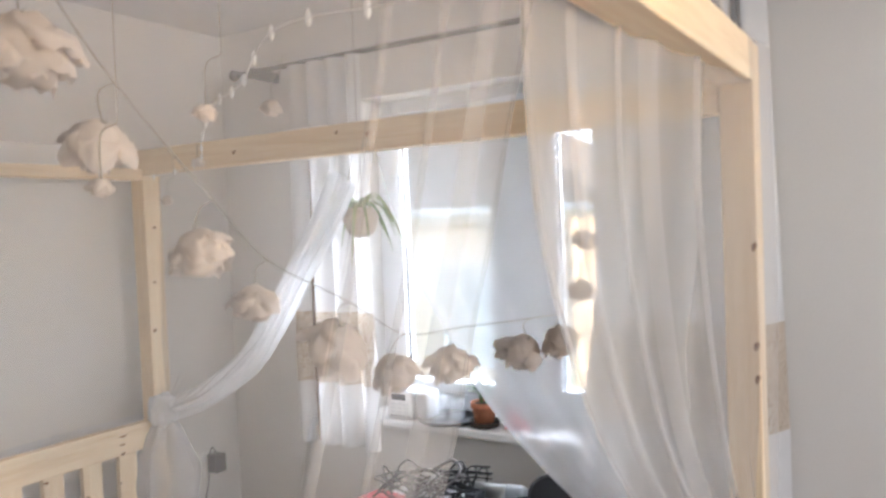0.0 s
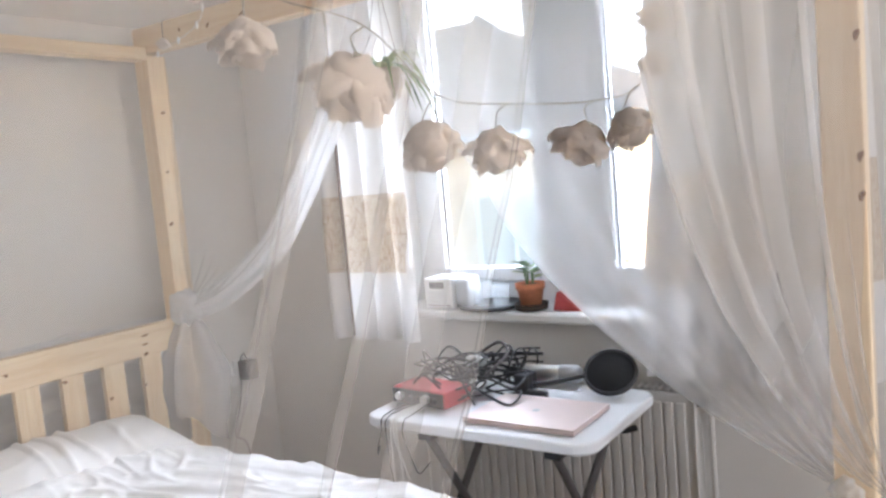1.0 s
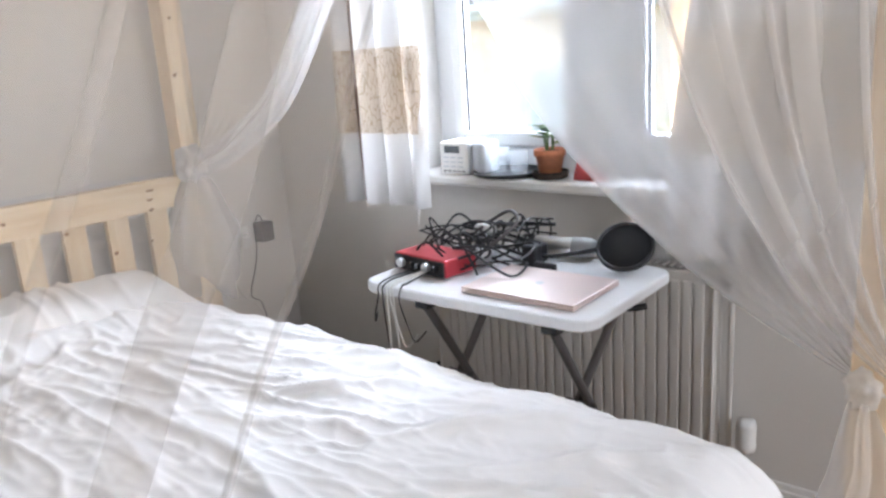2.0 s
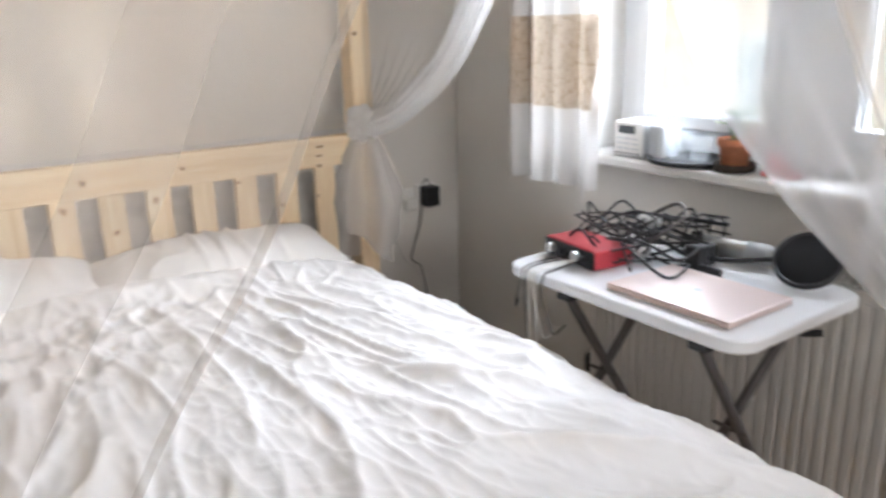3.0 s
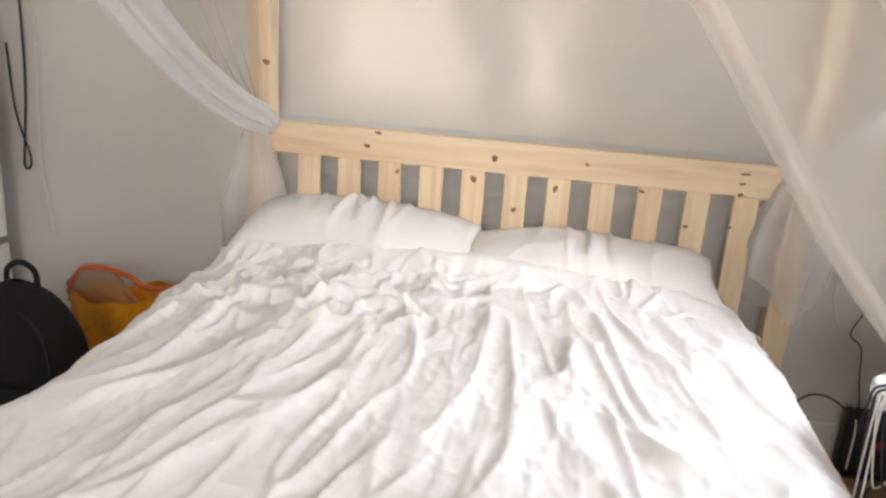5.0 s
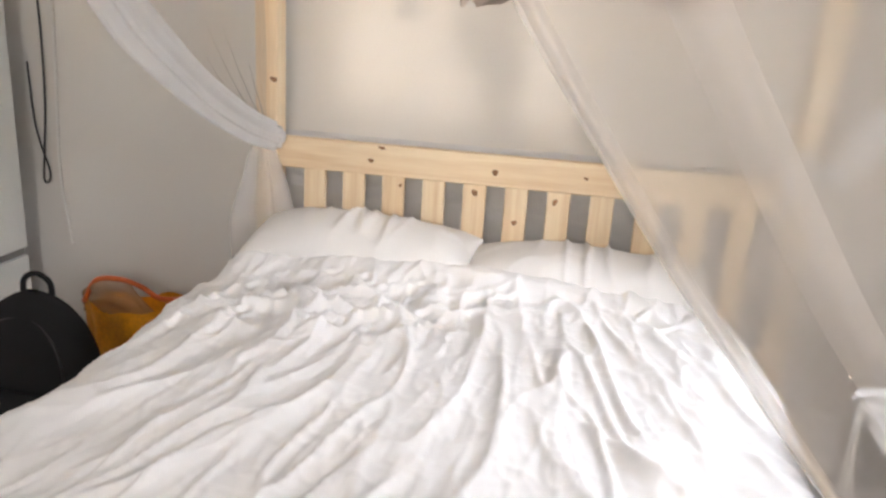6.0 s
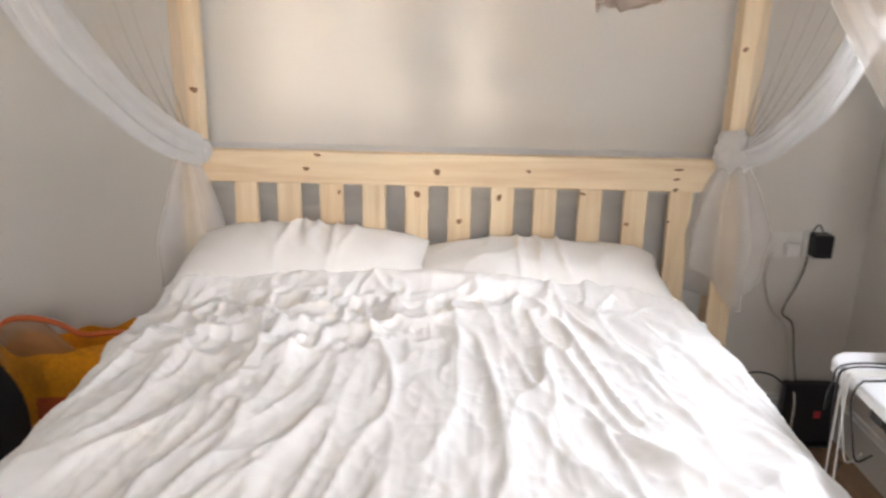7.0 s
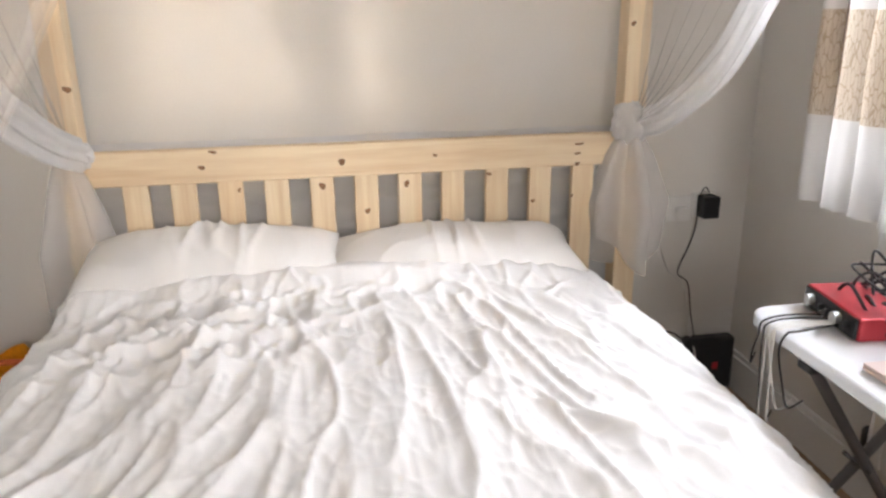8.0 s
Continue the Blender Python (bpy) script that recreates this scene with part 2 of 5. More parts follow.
def spline(ctrl, n=40):
    """Catmull-Rom line through control points."""
    c = [Vector(p) for p in ctrl]
    c = [2 * c[0] - c[1]] + c + [2 * c[-1] - c[-2]]
    out = []
    m = len(c) - 3
    for i in range(n + 1):
        s = i / n * m
        k = min(int(s), m - 1)
        t = s - k
        p0, p1, p2, p3 = c[k:k + 4]
        out.append(0.5 * ((2 * p1) + (p2 - p0) * t + (2 * p0 - 5 * p1 + 4 * p2 - p3) * t * t + (3 * p1 - p0 - 3 * p2 + p3) * t ** 3))
    return out


def lathe(profile, centre, sides=32, bm=None):
    """Turned shape from (radius, height) pairs."""
    out = bm or bmesh.new()
    cx, cy, cz = centre
    rings = [[out.verts.new((cx + r * math.cos(2 * math.pi * k / sides), cy + r * math.sin(2 * math.pi * k / sides), cz + h)) for k in range(sides)] for r, h in profile]
    for a, b in zip(rings, rings[1:]):
        for k in range(sides):
            out.faces.new((a[k], a[(k + 1) % sides], b[(k + 1) % sides], b[k]))
    out.faces.new(rings[0][::-1])
    out.faces.new(rings[-1])
    return out


def sheet(fn, nu, nv, bm=None, wrap=False):
    """A grid surface from fn(u, v) with u, v in 0..1."""
    out = bm or bmesh.new()
    g = [[out.verts.new(fn(i / nu, j / nv)) for j in range(nv + 1)] for i in range(nu + (0 if wrap else 1))]
    for i in range(nu):
        a, b = g[i], g[(i + 1) % len(g)]
        for j in range(nv):
            out.faces.new((a[j], b[j], b[j + 1], a[j + 1]))
    return out


def bez(a, b, c, d, t):
    s = 1 - t
    return a * s ** 3 + b * 3 * s * s * t + c * 3 * s * t * t + d * t ** 3


def nz(x, y, z=0.0):
    return noise.noise((x, y, z))


# ---------------------------------------------------------------- room
def slab(name, x0, x1, y0, y1, z0, z1, mat, label, category):
    return tagged(finish(box(x0, x1, y0, y1, z0, z1), name, mat), label, category, kind="structure")


XW, YW, XB, YL, H = -2.60, 2.10, 2.40, -1.50, 2.40      # head wall, window wall, back wall, wardrobe wall, ceiling
WX0, WX1, WZ0, WZ1 = -1.90, -0.92, 0.875, 2.06          # window opening

floor_ob = thing("floor", "brown oak laminate floor along the bedroom", "floor", kind="structure")
part("underlay", box(XW - 0.3, XB + 0.3, YL - 0.3, YW + 0.3, -0.2, -0.012), FLOOR, floor_ob)
slab("ceiling", XW - 0.3, XB + 0.3, YL - 0.3, YW + 0.3, H, H + 0.2, CEIL, "plain white painted bedroom ceiling", "ceiling")
slab("wall_head", XW - 0.3, XW, YL - 0.3, YW + 0.3, -0.2, H, WALL, "warm off-white painted wall behind the headboard", "wall")
slab("wall_wardrobe", XW, XB, YL - 0.3, YL, -0.2, H, WALL, "warm off-white painted wall behind the wardrobe", "wall")

bm = bmesh.new()
for r in ((XW, WX0, -0.2, H), (WX1, XB, -0.2, H), (WX0, WX1, -0.2, WZ0), (WX0, WX1, WZ1, H)):
    box(r[0], r[1], YW, YW + 0.30, r[2], r[3], bm=bm)
tagged(finish(bm, "wall_window", WALL), "warm off-white painted wall with a window opening", "wall", kind="structure")

BY0, BY1, BZ0, BZ1 = 0.10, 1.05, 1.62, 2.22             # high opening in the back wall, unseen, sized to cast the sun patches
bm = bmesh.new()
for r in ((YL, BY0, -0.2, H), (BY1, YW, -0.2, H), (BY0, BY1, -0.2, BZ0), (BY0, BY1, BZ1, H)):
    box(XB, XB + 0.3, r[0], r[1], r[2], r[3], bm=bm)
tagged(finish(bm, "wall_back", WALL), "warm off-white painted wall with a high window", "wall", kind="structure")
# unseen window; its bars split the sun patches on the head wall
back_window = thing("window_2", "unseen small white framed window set high for the sun patches", "window", kind="structure")
for y0, y1 in ((BY0, 0.20), (0.63, 0.80), (0.93, BY1)):
    part("mullion", box(XB + 0.12, XB + 0.18, y0, y1, BZ0, BZ1, 0.004), UPVC, back_window)

skirt = thing("baseboard", "white glossy skirting board along the walls", "skirting", kind="structure")


def skirting(x0, x1, y0, y1):
    bm_ = box(x0, x1, y0, y1, 0, 0.125, 0.002)
    ax = 0 if (x1 - x0) > (y1 - y0) else 1
    if ax == 0:
        box(x0, x1, y1 - 0.010, y1, 0.120, 0.142, 0.003, bm=bm_)
    else:
        box(x0, x0 + 0.010, y0, y1, 0.120, 0.142, 0.003, bm=bm_)
    part("board", bm_, TRIM, skirt)


skirting(XW + 0.018, XB, YW - 0.018, YW)
skirting(XW, XW + 0.018, YL, YW)

# ---------------------------------------------------------------- window
YF = 2.22
win = thing("window_1", "white plastic framed window with two lights, overexposed daylight behind", "window", kind="structure")


def bar(name, x0, x1, z0, z1, y0=YF, y1=YF + 0.07, mat=UPVC, bevel=0.006, label=""):
    return part(name, box(x0, x1, y0, y1, z0, z1, bevel), mat, win, label)


bar("frame_jamb", WX0, WX0 + 0.07, WZ0, WZ1)
bar("frame_jamb", WX1 - 0.07, WX1, WZ0, WZ1)
bar("frame_head", WX0 + 0.07, WX1 - 0.07, WZ1 - 0.07, WZ1)
bar("frame_bottom", WX0 + 0.07, WX1 - 0.07, WZ0 + 0.03, WZ0 + 0.10)
bar("mullion", -1.375, -1.205, WZ0 + 0.10, WZ1 - 0.07)
for x0, x1 in ((WX0 + 0.07, -1.375), (-1.205, WX1 - 0.07)):
    z0, z1 = WZ0 + 0.10, WZ1 - 0.07
    bar("casement_stile", x0 + 0.004, x0 + 0.044, z0, z1, YF - 0.015, YF + 0.045)
    bar("casement_stile", x1 - 0.044, x1 - 0.004, z0, z1, YF - 0.015, YF + 0.045)
    bar("casement_rail", x0 + 0.044, x1 - 0.044, z0 + 0.003, z0 + 0.045, YF - 0.015, YF + 0.045)
    bar("casement_rail", x0 + 0.044, x1 - 0.044, z1 - 0.045, z1 - 0.003, YF - 0.015, YF + 0.045)
    g = part("pane", box(x0 + 0.04, x1 - 0.04, YF + 0.012, YF + 0.016, z0 + 0.04, z1 - 0.04), GLASS, win, "clear glass pane")
    g.visible_shadow = False
    bar("gasket", x0 + 0.044, x0 + 0.050, z0 + 0.045, z1 - 0.045, YF + 0.004, YF + 0.010, BLACK, 0.001, "thin dark rubber seal")
    bar("gasket", x1 - 0.050, x1 - 0.044, z0 + 0.045, z1 - 0.045, YF + 0.004, YF + 0.010, BLACK, 0.001, "thin dark rubber seal")
tagged(finish(box(WX0 - 0.06, WX1 + 0.06, 2.035, YF + 0.03, WZ0, 0.905, 0.008), "window_sill", TRIM), "white glossy painted window sill board", "window sill", kind="structure")
bm = bmesh.new()
for x0, x1, z0, z1 in ((WX0 - 0.004, WX0 + 0.004, 0.905, WZ1), (WX1 - 0.004, WX1 + 0.004, 0.905, WZ1)):
    box(x0, x1, YW + 0.004, YF, z0, z1, bm=bm)
tagged(finish(bm, "trim", TRIM), "white painted window reveal lining", "trim", kind="structure")

# ---------------------------------------------------------------- outside
tagged(finish(box(-60, 60, 2.6, 120, -3.2, -3.0), "ground", GRASS), "dull green garden ground outside the house", "ground", kind="structure")
tagged(finish(box(-90, 60, 80, 81, -3.0, 60), "backdrop", HAZE), "plain white hazy sky far behind the houses", "sky", kind="structure")
house = thing("neighbour_house", "pale brick house with a grey tiled hipped roof", "house", at=(-7.0, 10.0, -3.0))
HX, HY, HZ, RUN, RISE = -3.10, 7.66, 1.76, 4.4, 2.25       # eaves corner, roof run and rise
part("wall", box(-14.0, HX - 0.45, HY + 0.40, 14.5, -3.0, HZ - 0.08), RENDERWALL, house)
part("gutter", tube([(-14.2, HY + 0.02, HZ - 0.05), (HX + 0.05, HY + 0.02, HZ - 0.05)], 0.06, 10), UPVC, house, "white plastic gutter")
part("fascia", box(-14.1, HX - 0.02, HY + 0.10, HY + 0.13, HZ - 0.17, HZ), UPVC, house, "white fascia board")
part("soffit", box(-14.1, HX - 0.02, HY + 0.13, HY + 0.40, HZ - 0.12, HZ - 0.09), UPVC, house)
bm = bmesh.new()
ROWS_N = 30
for i in range(ROWS_N):
    s0, s1 = i / ROWS_N, (i + 1) / ROWS_N
    z0, z1 = HZ + RISE * s0, HZ + RISE * s1
    y0, y1 = HY + RUN * s0, HY + RUN * s1
    a = [bm.verts.new(c) for c in ((-14.3, y0, z0 + 0.035), (HX - RUN * s0, y0, z0 + 0.035), (HX - RUN * s1, y1, z1), (-14.3, y1, z1))]
    b = [bm.verts.new(c) for c in ((-14.3, y0, z0 - 0.01), (HX - RUN * s0, y0, z0 - 0.01))]
    bm.faces.new(a)
    bm.faces.new((b[0], b[1], a[1], a[0]))
bm.faces.new([bm.verts.new(c) for c in ((HX, HY, HZ), (HX, HY + 2 * RUN, HZ), (HX - RUN, HY + RUN, HZ + RISE))])
part("roof", bm, ROOFTILE, house, "grey tiled roof")
part("ridge_tile", tube([(HX, HY, HZ + 0.03), (HX - RUN, HY + RUN, HZ + RISE + 0.03)], 0.08, 8), ROOFTILE, house)
for x0 in (-9.9, -7.6, -5.3):
    w = part("window", box(x0, x0 + 1.1, HY + 0.33, HY + 0.40, -0.2, 1.1, 0.01), UPVC, house)
    for k in (0, 1):
        part("pane", box(x0 + 0.08 + 0.5 * k, x0 + 0.52 + 0.5 * k, HY + 0.322, HY + 0.33, -0.12, 1.02), RADIO, w)

planter = thing("window_box", "small green plants growing outside the window", "plants", at=(-1.10, 2.46, 0.80))
part("trough", box(-1.30, -0.95, 2.398, 2.53, 0.80, 0.90, 0.006), TERRACOTTA, planter)
rng = random.Random(5)
bm = bmesh.new()
for i in range(160):
    x, y, z = rng.uniform(-1.28, -0.97), rng.uniform(2.42, 2.52), 0.90 + rng.random() ** 1.5 * 0.13
    d = Vector((rng.uniform(-1, 1), rng.uniform(-1, 1), rng.uniform(-0.2, 1))).normalized() * 0.022
    s = d.cross(Vector((0, 0.4, 1))).normalized() * 0.007
    p = Vector((x, y, z))
    bm.faces.new([bm.verts.new(q) for q in (p, p + d * 0.5 + s, p + d, p + d * 0.5 - s)])
part("leaves", bm, LEAF, planter)

# ---------------------------------------------------------------- bed frame
PX0, PX1 = -2.49, -2.42          # head posts
FX0, FX1 = -0.50, -0.43          # foot posts
LY0, LY1, RY0, RY1 = 0.0, 0.07, 1.565, 1.635
bed = thing("four_poster_bed", "pale knotty pine four-poster bed frame with slatted headboard", "bed", at=(-1.46, 0.8, 0))
FL0, FL1 = -0.085, -0.015         # foot post on the wardrobe side stands a little further out
for x0, x1 in ((PX0, PX1), (FX0, FX1)):
    for y0, y1 in ((LY0, LY1) if x0 < -1 else (FL0, FL1), (RY0, RY1)):
        part("post", box(x0, x1, y0, y1, 0, 1.80 if x0 < -1 else 1.948, 0.004), PINE_Z, bed)
part("side_beam", box(PX0, FX0 - 0.001, RY0 + 0.004, RY1 - 0.02, 1.805, 1.89, 0.004), PINE_X, bed)
bm = box(PX0, FX0 - 0.001, LY0 + 0.02, LY1 - 0.004, 1.805, 1.89, 0.004)
for v in bm.verts:
    v.co.y -= 0.085 * (v.co.x - PX0) / (FX0 - PX0)
part("side_beam", bm, PINE_X, bed)
part("foot_beam", box(FX0 - 0.002, FX1 + 0.001, FL1, RY0, 1.862, 1.950, 0.004), PINE_Y, bed)
part("head_beam", box(PX0 + 0.01, PX1 + 0.001, LY1, RY0, 1.785, 1.825, 0.004), PINE_Y, bed)
part("headboard_rail", box(-2.452, -2.420, LY1, RY0, 0.860, 0.954, 0.004), PINE_Y, bed)
part("headboard_lower_rail", box(-2.452, -2.420, LY1, RY0, 0.36, 0.45, 0.004), PINE_Y, bed)
slat_first = None
for i in range(11):
    y = 0.188 + 0.1245 * i + 0.012 * max(0, i - 7) / 3 * 1.6
    part("slat", box(-2.446, -2.424, y - 0.034, y + 0.034, 0.445, 0.864, 0.003), PINE_Z, bed)
part("side_rail", box(PX1, FX0, RY0 + 0.015, RY0 + 0.04, 0.25, 0.39, 0.004), PINE_X, bed)
part("side_rail", box(PX1, FX0, LY1 - 0.04, LY1 - 0.015, 0.25, 0.39, 0.004), PINE_X, bed)
part("foot_rail", box(FX0 + 0.02, FX0 + 0.045, FL1, RY0, 0.25, 0.39, 0.004), PINE_Y, bed)


def knot(p, n, ry, rz):
    """A small dark knot lying in a face whose normal is axis n."""
    bm_ = bmesh.new()
    c = Vector(p)
    ring = []
    for k in range(12):
        a = 2 * math.pi * k / 12
        w = 1 + 0.22 * math.sin(2 * a + p[1] * 40) + 0.12 * math.sin(3 * a)
        q = [0.0, 0.0, 0.0]
        i, j = [x for x in range(3) if x != abs(n) - 1]
        q[i], q[j] = ry * w * math.cos(a), rz * w * math.sin(a)
        ring.append(bm_.verts.new(c + Vector(q)))
    top = Vector((0, 0, 0))
    top[abs(n) - 1] = 0.0012 * (1 if n > 0 else -1)
    t = bm_.verts.new(c + top)
    for k in range(12):
        bm_.faces.new((ring[k], ring[(k + 1) % 12], t))
    part("knot", bm_, KNOT, bed)


for y, z, a, b in ((0.367, 0.904, 0.008, 0.007), (0.744, 0.903, 0.011, 0.008), (1.007, 0.910, 0.006, 0.005), (1.431, 0.897, 0.009, 0.004),
                   (1.435, 0.925, 0.012, 0.004), (0.40, 0.945, 0.012, 0.004), (1.431, 0.866, 0.007, 0.006)):
    knot((-2.4197, y, z), 1, a, b)
for y, z, a, b in ((0.687, 0.836, 0.008, 0.011), (0.811, 0.757, 0.007, 0.009), (0.925, 0.831, 0.008, 0.009), (1.166, 0.848, 0.008, 0.005), (0.46, 0.836, 0.005, 0.006),
                   (1.30, 0.76, 0.006, 0.006), (1.42, 0.77, 0.004, 0.005)):
    knot((-2.4237, y, z), 1, a, b)
for y, z, a, b in ((0.058, 1.121, 0.010, 0.009), (1.580, 1.261, 0.007, 0.007), (1.59, 1.43, 0.006, 0.005), (1.60, 1.62, 0.007, 0.006), (0.03, 1.42, 0.006, 0.006)):
    knot((-2.4197, y, z), 1, a, b)
for x, z, a, b in ((-1.972, 1.845, 0.008, 0.006), (-1.442, 1.852, 0.007, 0.006), (-1.553, 1.866, 0.006, 0.005), (-2.12, 1.84, 0.007, 0.006), (-2.25, 1.85, 0.006, 0.005), (-0.9, 1.85, 0.007, 0.006)):
    knot((x, RY0 + 0.0037, z), -2, a, b)
for z in (1.52, 1.31, 1.24):
    knot((-0.437, RY0 - 0.0003, z), -2, 0.006, 0.009)
knot((-2.4187, 0.93, 1.803), 1, 0.022, 0.009)

tagged(finish(box(-2.415, -0.56, 0.085, 1.40, 0.30, 0.560, 0.05, 3), "mattress", MATTRESS, smooth=False), "thick pale mattress lying on the bed base", "mattress")
part("mattress_base", box(-2.415, -0.55, 0.075, 1.555, 0.25, 0.30, 0.003), PINE_X, bed)


# ---------------------------------------------------------------- bedding
def edge_drop(e, r):
    """Arc length past a rounded edge to (outward, down)."""
    if e <= 0:
        return 0.0, 0.0
    q = r * math.pi / 2
    if e < q:
        return r * math.sin(e / r), r * (1 - math.cos(e / r))
    return r + (e - q) * 0.12, r + (e - q) * 0.99


def crease(x, y, z, k):
    return (1 - min(1.0, abs(nz(x, y, z)) * 2.2)) ** k


def duvet_wrinkle(x, y):
    """Height of folds over the top: long folds fanning towards the foot, crumpled at the head."""
    dy = y - 0.72
    fan = dy / (0.55 + 0.42 * (x + 2.2))
    wob = 0.40 * nz(x * 1.5, y * 1.5, 3.1) + 0.07 * nz(x * 4.5, y * 4, 13.1)
    h = 0.0
    along = min(1.0, max(0.0, (x + 2.12) / 0.25))
    patch = 0.45 + 1.1 * max(0.0, nz(x * 1.5, y * 2.3, 9) + 0.25)
    h += 0.014 * along * crease(x * 1.3 + 3, fan * 4.6 + wob * 1.6, 0.5, 3.0) * patch
    h += 0.015 * along * crease(x * 2.4 - 4, fan * 7.5 + wob * 2.4, 7.5, 3.6) * (0.4 + 0.9 * max(0.0, nz(x * 1.9, y * 2.9, 19) + 0.3))
    h += 0.009 * along * crease(x * 3.6 + 8, fan * 13.0 + wob * 3, 17.5, 3.6) * (0.5 + 0.9 * max(0.0, nz(x * 2.2, y * 3.1, 29) + 0.3))
    h += 0.0034 * along * crease(x * 4.0 + 2, fan * 23.0 + wob * 4, 27.5, 3.0)
    right = min(1.0, max(0.0, (y - 0.75) / 0.4))
    h += 0.017 * right * crease((x + 0.7 * y) * 1.6, (y - 0.7 * x) * 7.0 + wob, 12.5, 3.4) * max(0.0, 0.5 + nz(x * 2, y * 2, 4))
    left = min(1.0, max(0.0, (0.75 - y) / 0.4))
    h += 0.010 * left * crease((x - 0.9 * y) * 1.8, (y + 0.9 * x) * 6.5 + wob, 22.5, 3.2) * max(0.0, 0.5 + nz(x * 2.2, y * 2, 14))
    cr = math.exp(-((x + 1.90) / 0.20) ** 2 - ((y - 0.40) / 0.34) ** 2)
    h += cr * (0.030 * crease(x * 10, y * 8, 1.5, 2.4) + 0.018 * crease(x * 17 + 5, y * 14, 4.5, 2.4))
    hb = math.exp(-((x + 2.08) / 0.11) ** 2)
    h += hb * (0.009 * crease(x * 5, y * 11, 41.5, 2.6) + 0.009 * crease(x * 9 + y * 4, y * 17, 47.5, 2.6) + 0.007 * nz(x * 9, y * 8, 44))
    h += 0.012 * nz(x * 2.0, y * 2.4, 8) + 0.003 * nz(x * 6, y * 10, 2)
    h += 0.0014 * nz(x * 24, y * 20, 6) + 0.0028 * crease(x * 9, y * 22, 31.5, 2.4) + 0.0022 * crease(x * 16 + y * 9, y * 15 - x * 6, 51.5, 2.6)
    return h


def build_duvet():
    NU, NV = 340, 340
    xh, xf = -2.195, -0.66
    ya, yb = 0.10, 1.345
    P = np.zeros((NU + 1, NV + 1, 3))
    S = np.zeros((NU + 1, NV + 1, 2))
    for i in range(NU + 1):
        sx = xh + (xf + 0.34 - xh) * i / NU
        ox, dx = edge_drop(sx - xf, 0.10)
        bx = min(sx, xf) + ox
        for j in range(NV + 1):
            sy = ya - 0.36 + (yb - ya + 0.72) * j / NV
            if sy < ya:
                o, d = edge_drop(ya - sy, 0.09)
                by = ya - o
            else:
                o, d = edge_drop(sy - yb, 0.14)
                by = min(sy, yb) + o
            crown = 0.022 * (1 - ((min(max(by, ya), yb) - 0.735) / 0.64) ** 2)
            s_ = min(1.0, max(0.0, (-2.06 - bx) / 0.12))
            lift = 0.044 if by < 0.62 else 0.044 - 0.018 * min(1.0, (by - 0.62) / 0.45)
            head = lift * (0.88 + 0.30 * nz(by * 5.5, bx * 6, 71)) * s_ * s_ * (3 - 2 * s_) * min(1.0, max(0.0, (1.44 - by) / 0.12))
            z = 0.616 - 0.022 * max(0.0, bx + 2.1) / 1.5 + crown + head - dx - d
            P[i, j] = bx, by, max(z, 0.30 + 0.02 * nz(sx * 5, sy * 5))
            S[i, j] = sx, sy
    du, dv = np.gradient(P, axis=0), np.gradient(P, axis=1)
    N = np.cross(du, dv)
    N /= np.maximum(np.linalg.norm(N, axis=2, keepdims=True), 1e-9)
    for i in range(NU + 1):
        for j in range(NV + 1):
            P[i, j] += N[i, j] * duvet_wrinkle(S[i, j, 0], S[i, j, 1])
    bm_ = bmesh.new()
    g = [[bm_.verts.new(P[i, j]) for j in range(NV + 1)] for i in range(NU + 1)]
    for i in range(NU):
        for j in range(NV):
            bm_.faces.new((g[i][j], g[i + 1][j], g[i + 1][j + 1], g[i][j + 1]))
    dv = thing("duvet", "rumpled white cotton duvet spread over the bed", "duvet", at=(-1.4, 0.73, 0.3))
    part("cover", bm_, LINEN, dv, "", True)
    # turned-down head edge
    bm_ = bmesh.new()
    prev = [bm_.verts.new(P[0, j]) for j in range(NV + 1)]
    for k in range(1, 5):
        row = []
        for j in range(NV + 1):
            p = P[0, j]
            row.append(bm_.verts.new((p[0] + (-0.012 if k < 3 else 0.004 * k), p[1], p[2] - 0.012 * k)))
        for j in range(NV):
            bm_.faces.new((prev[j], prev[j + 1], row[j + 1], row[j]))
        prev = row
    part("hem", bm_, LINEN, dv, "", True)


build_duvet()


def build_pillow(cx, cy, cz, w, d, h, tilt, seed, label):
    NU, NV = 90, 60
    rot = Euler((0, tilt, 0)).to_matrix()

    def top(u, v, sgn):
        a, b = 2 * u - 1, 2 * v - 1
        fall = max(0.0, (1 - abs(a) ** 3.2)) ** 0.55 * max(0.0, (1 - abs(b) ** 2.6)) ** 0.6
        z = sgn * h * 0.5 * fall
        pinch = 1 - 0.05 * (1 - abs(a)) * abs(b) ** 4
        y, x = a * w / 2 * (1 - 0.05 * (1 - abs(b)) * abs(a) ** 6), b * d / 2 * pinch
        if sgn > 0:
            z += fall * (0.017 * crease(y * 17 + seed, x * 3.0 + y * 2, seed, 2.8) * math.exp(-((a - 0.05) / 0.45) ** 2) + 0.012 * nz(y * 5, x * 5, seed) + 0.006 * crease(y * 7, x * 9, seed + 3, 3))
        y += 0.006 * nz(x * 9, z * 5, seed)
        return rot @ Vector((x, y, z)) + Vector((cx, cy, cz))

    bm_ = sheet(lambda u, v: top(u, v, 1), NU, NV)
    sheet(lambda u, v: top(u, v, -1), NU, NV, bm_)
    bmesh.ops.remove_doubles(bm_, verts=bm_.verts, dist=0.0006)
    tagged(finish(bm_, "pillow", PILLOW, smooth=True), label, "pillow", "pillows on the bed")


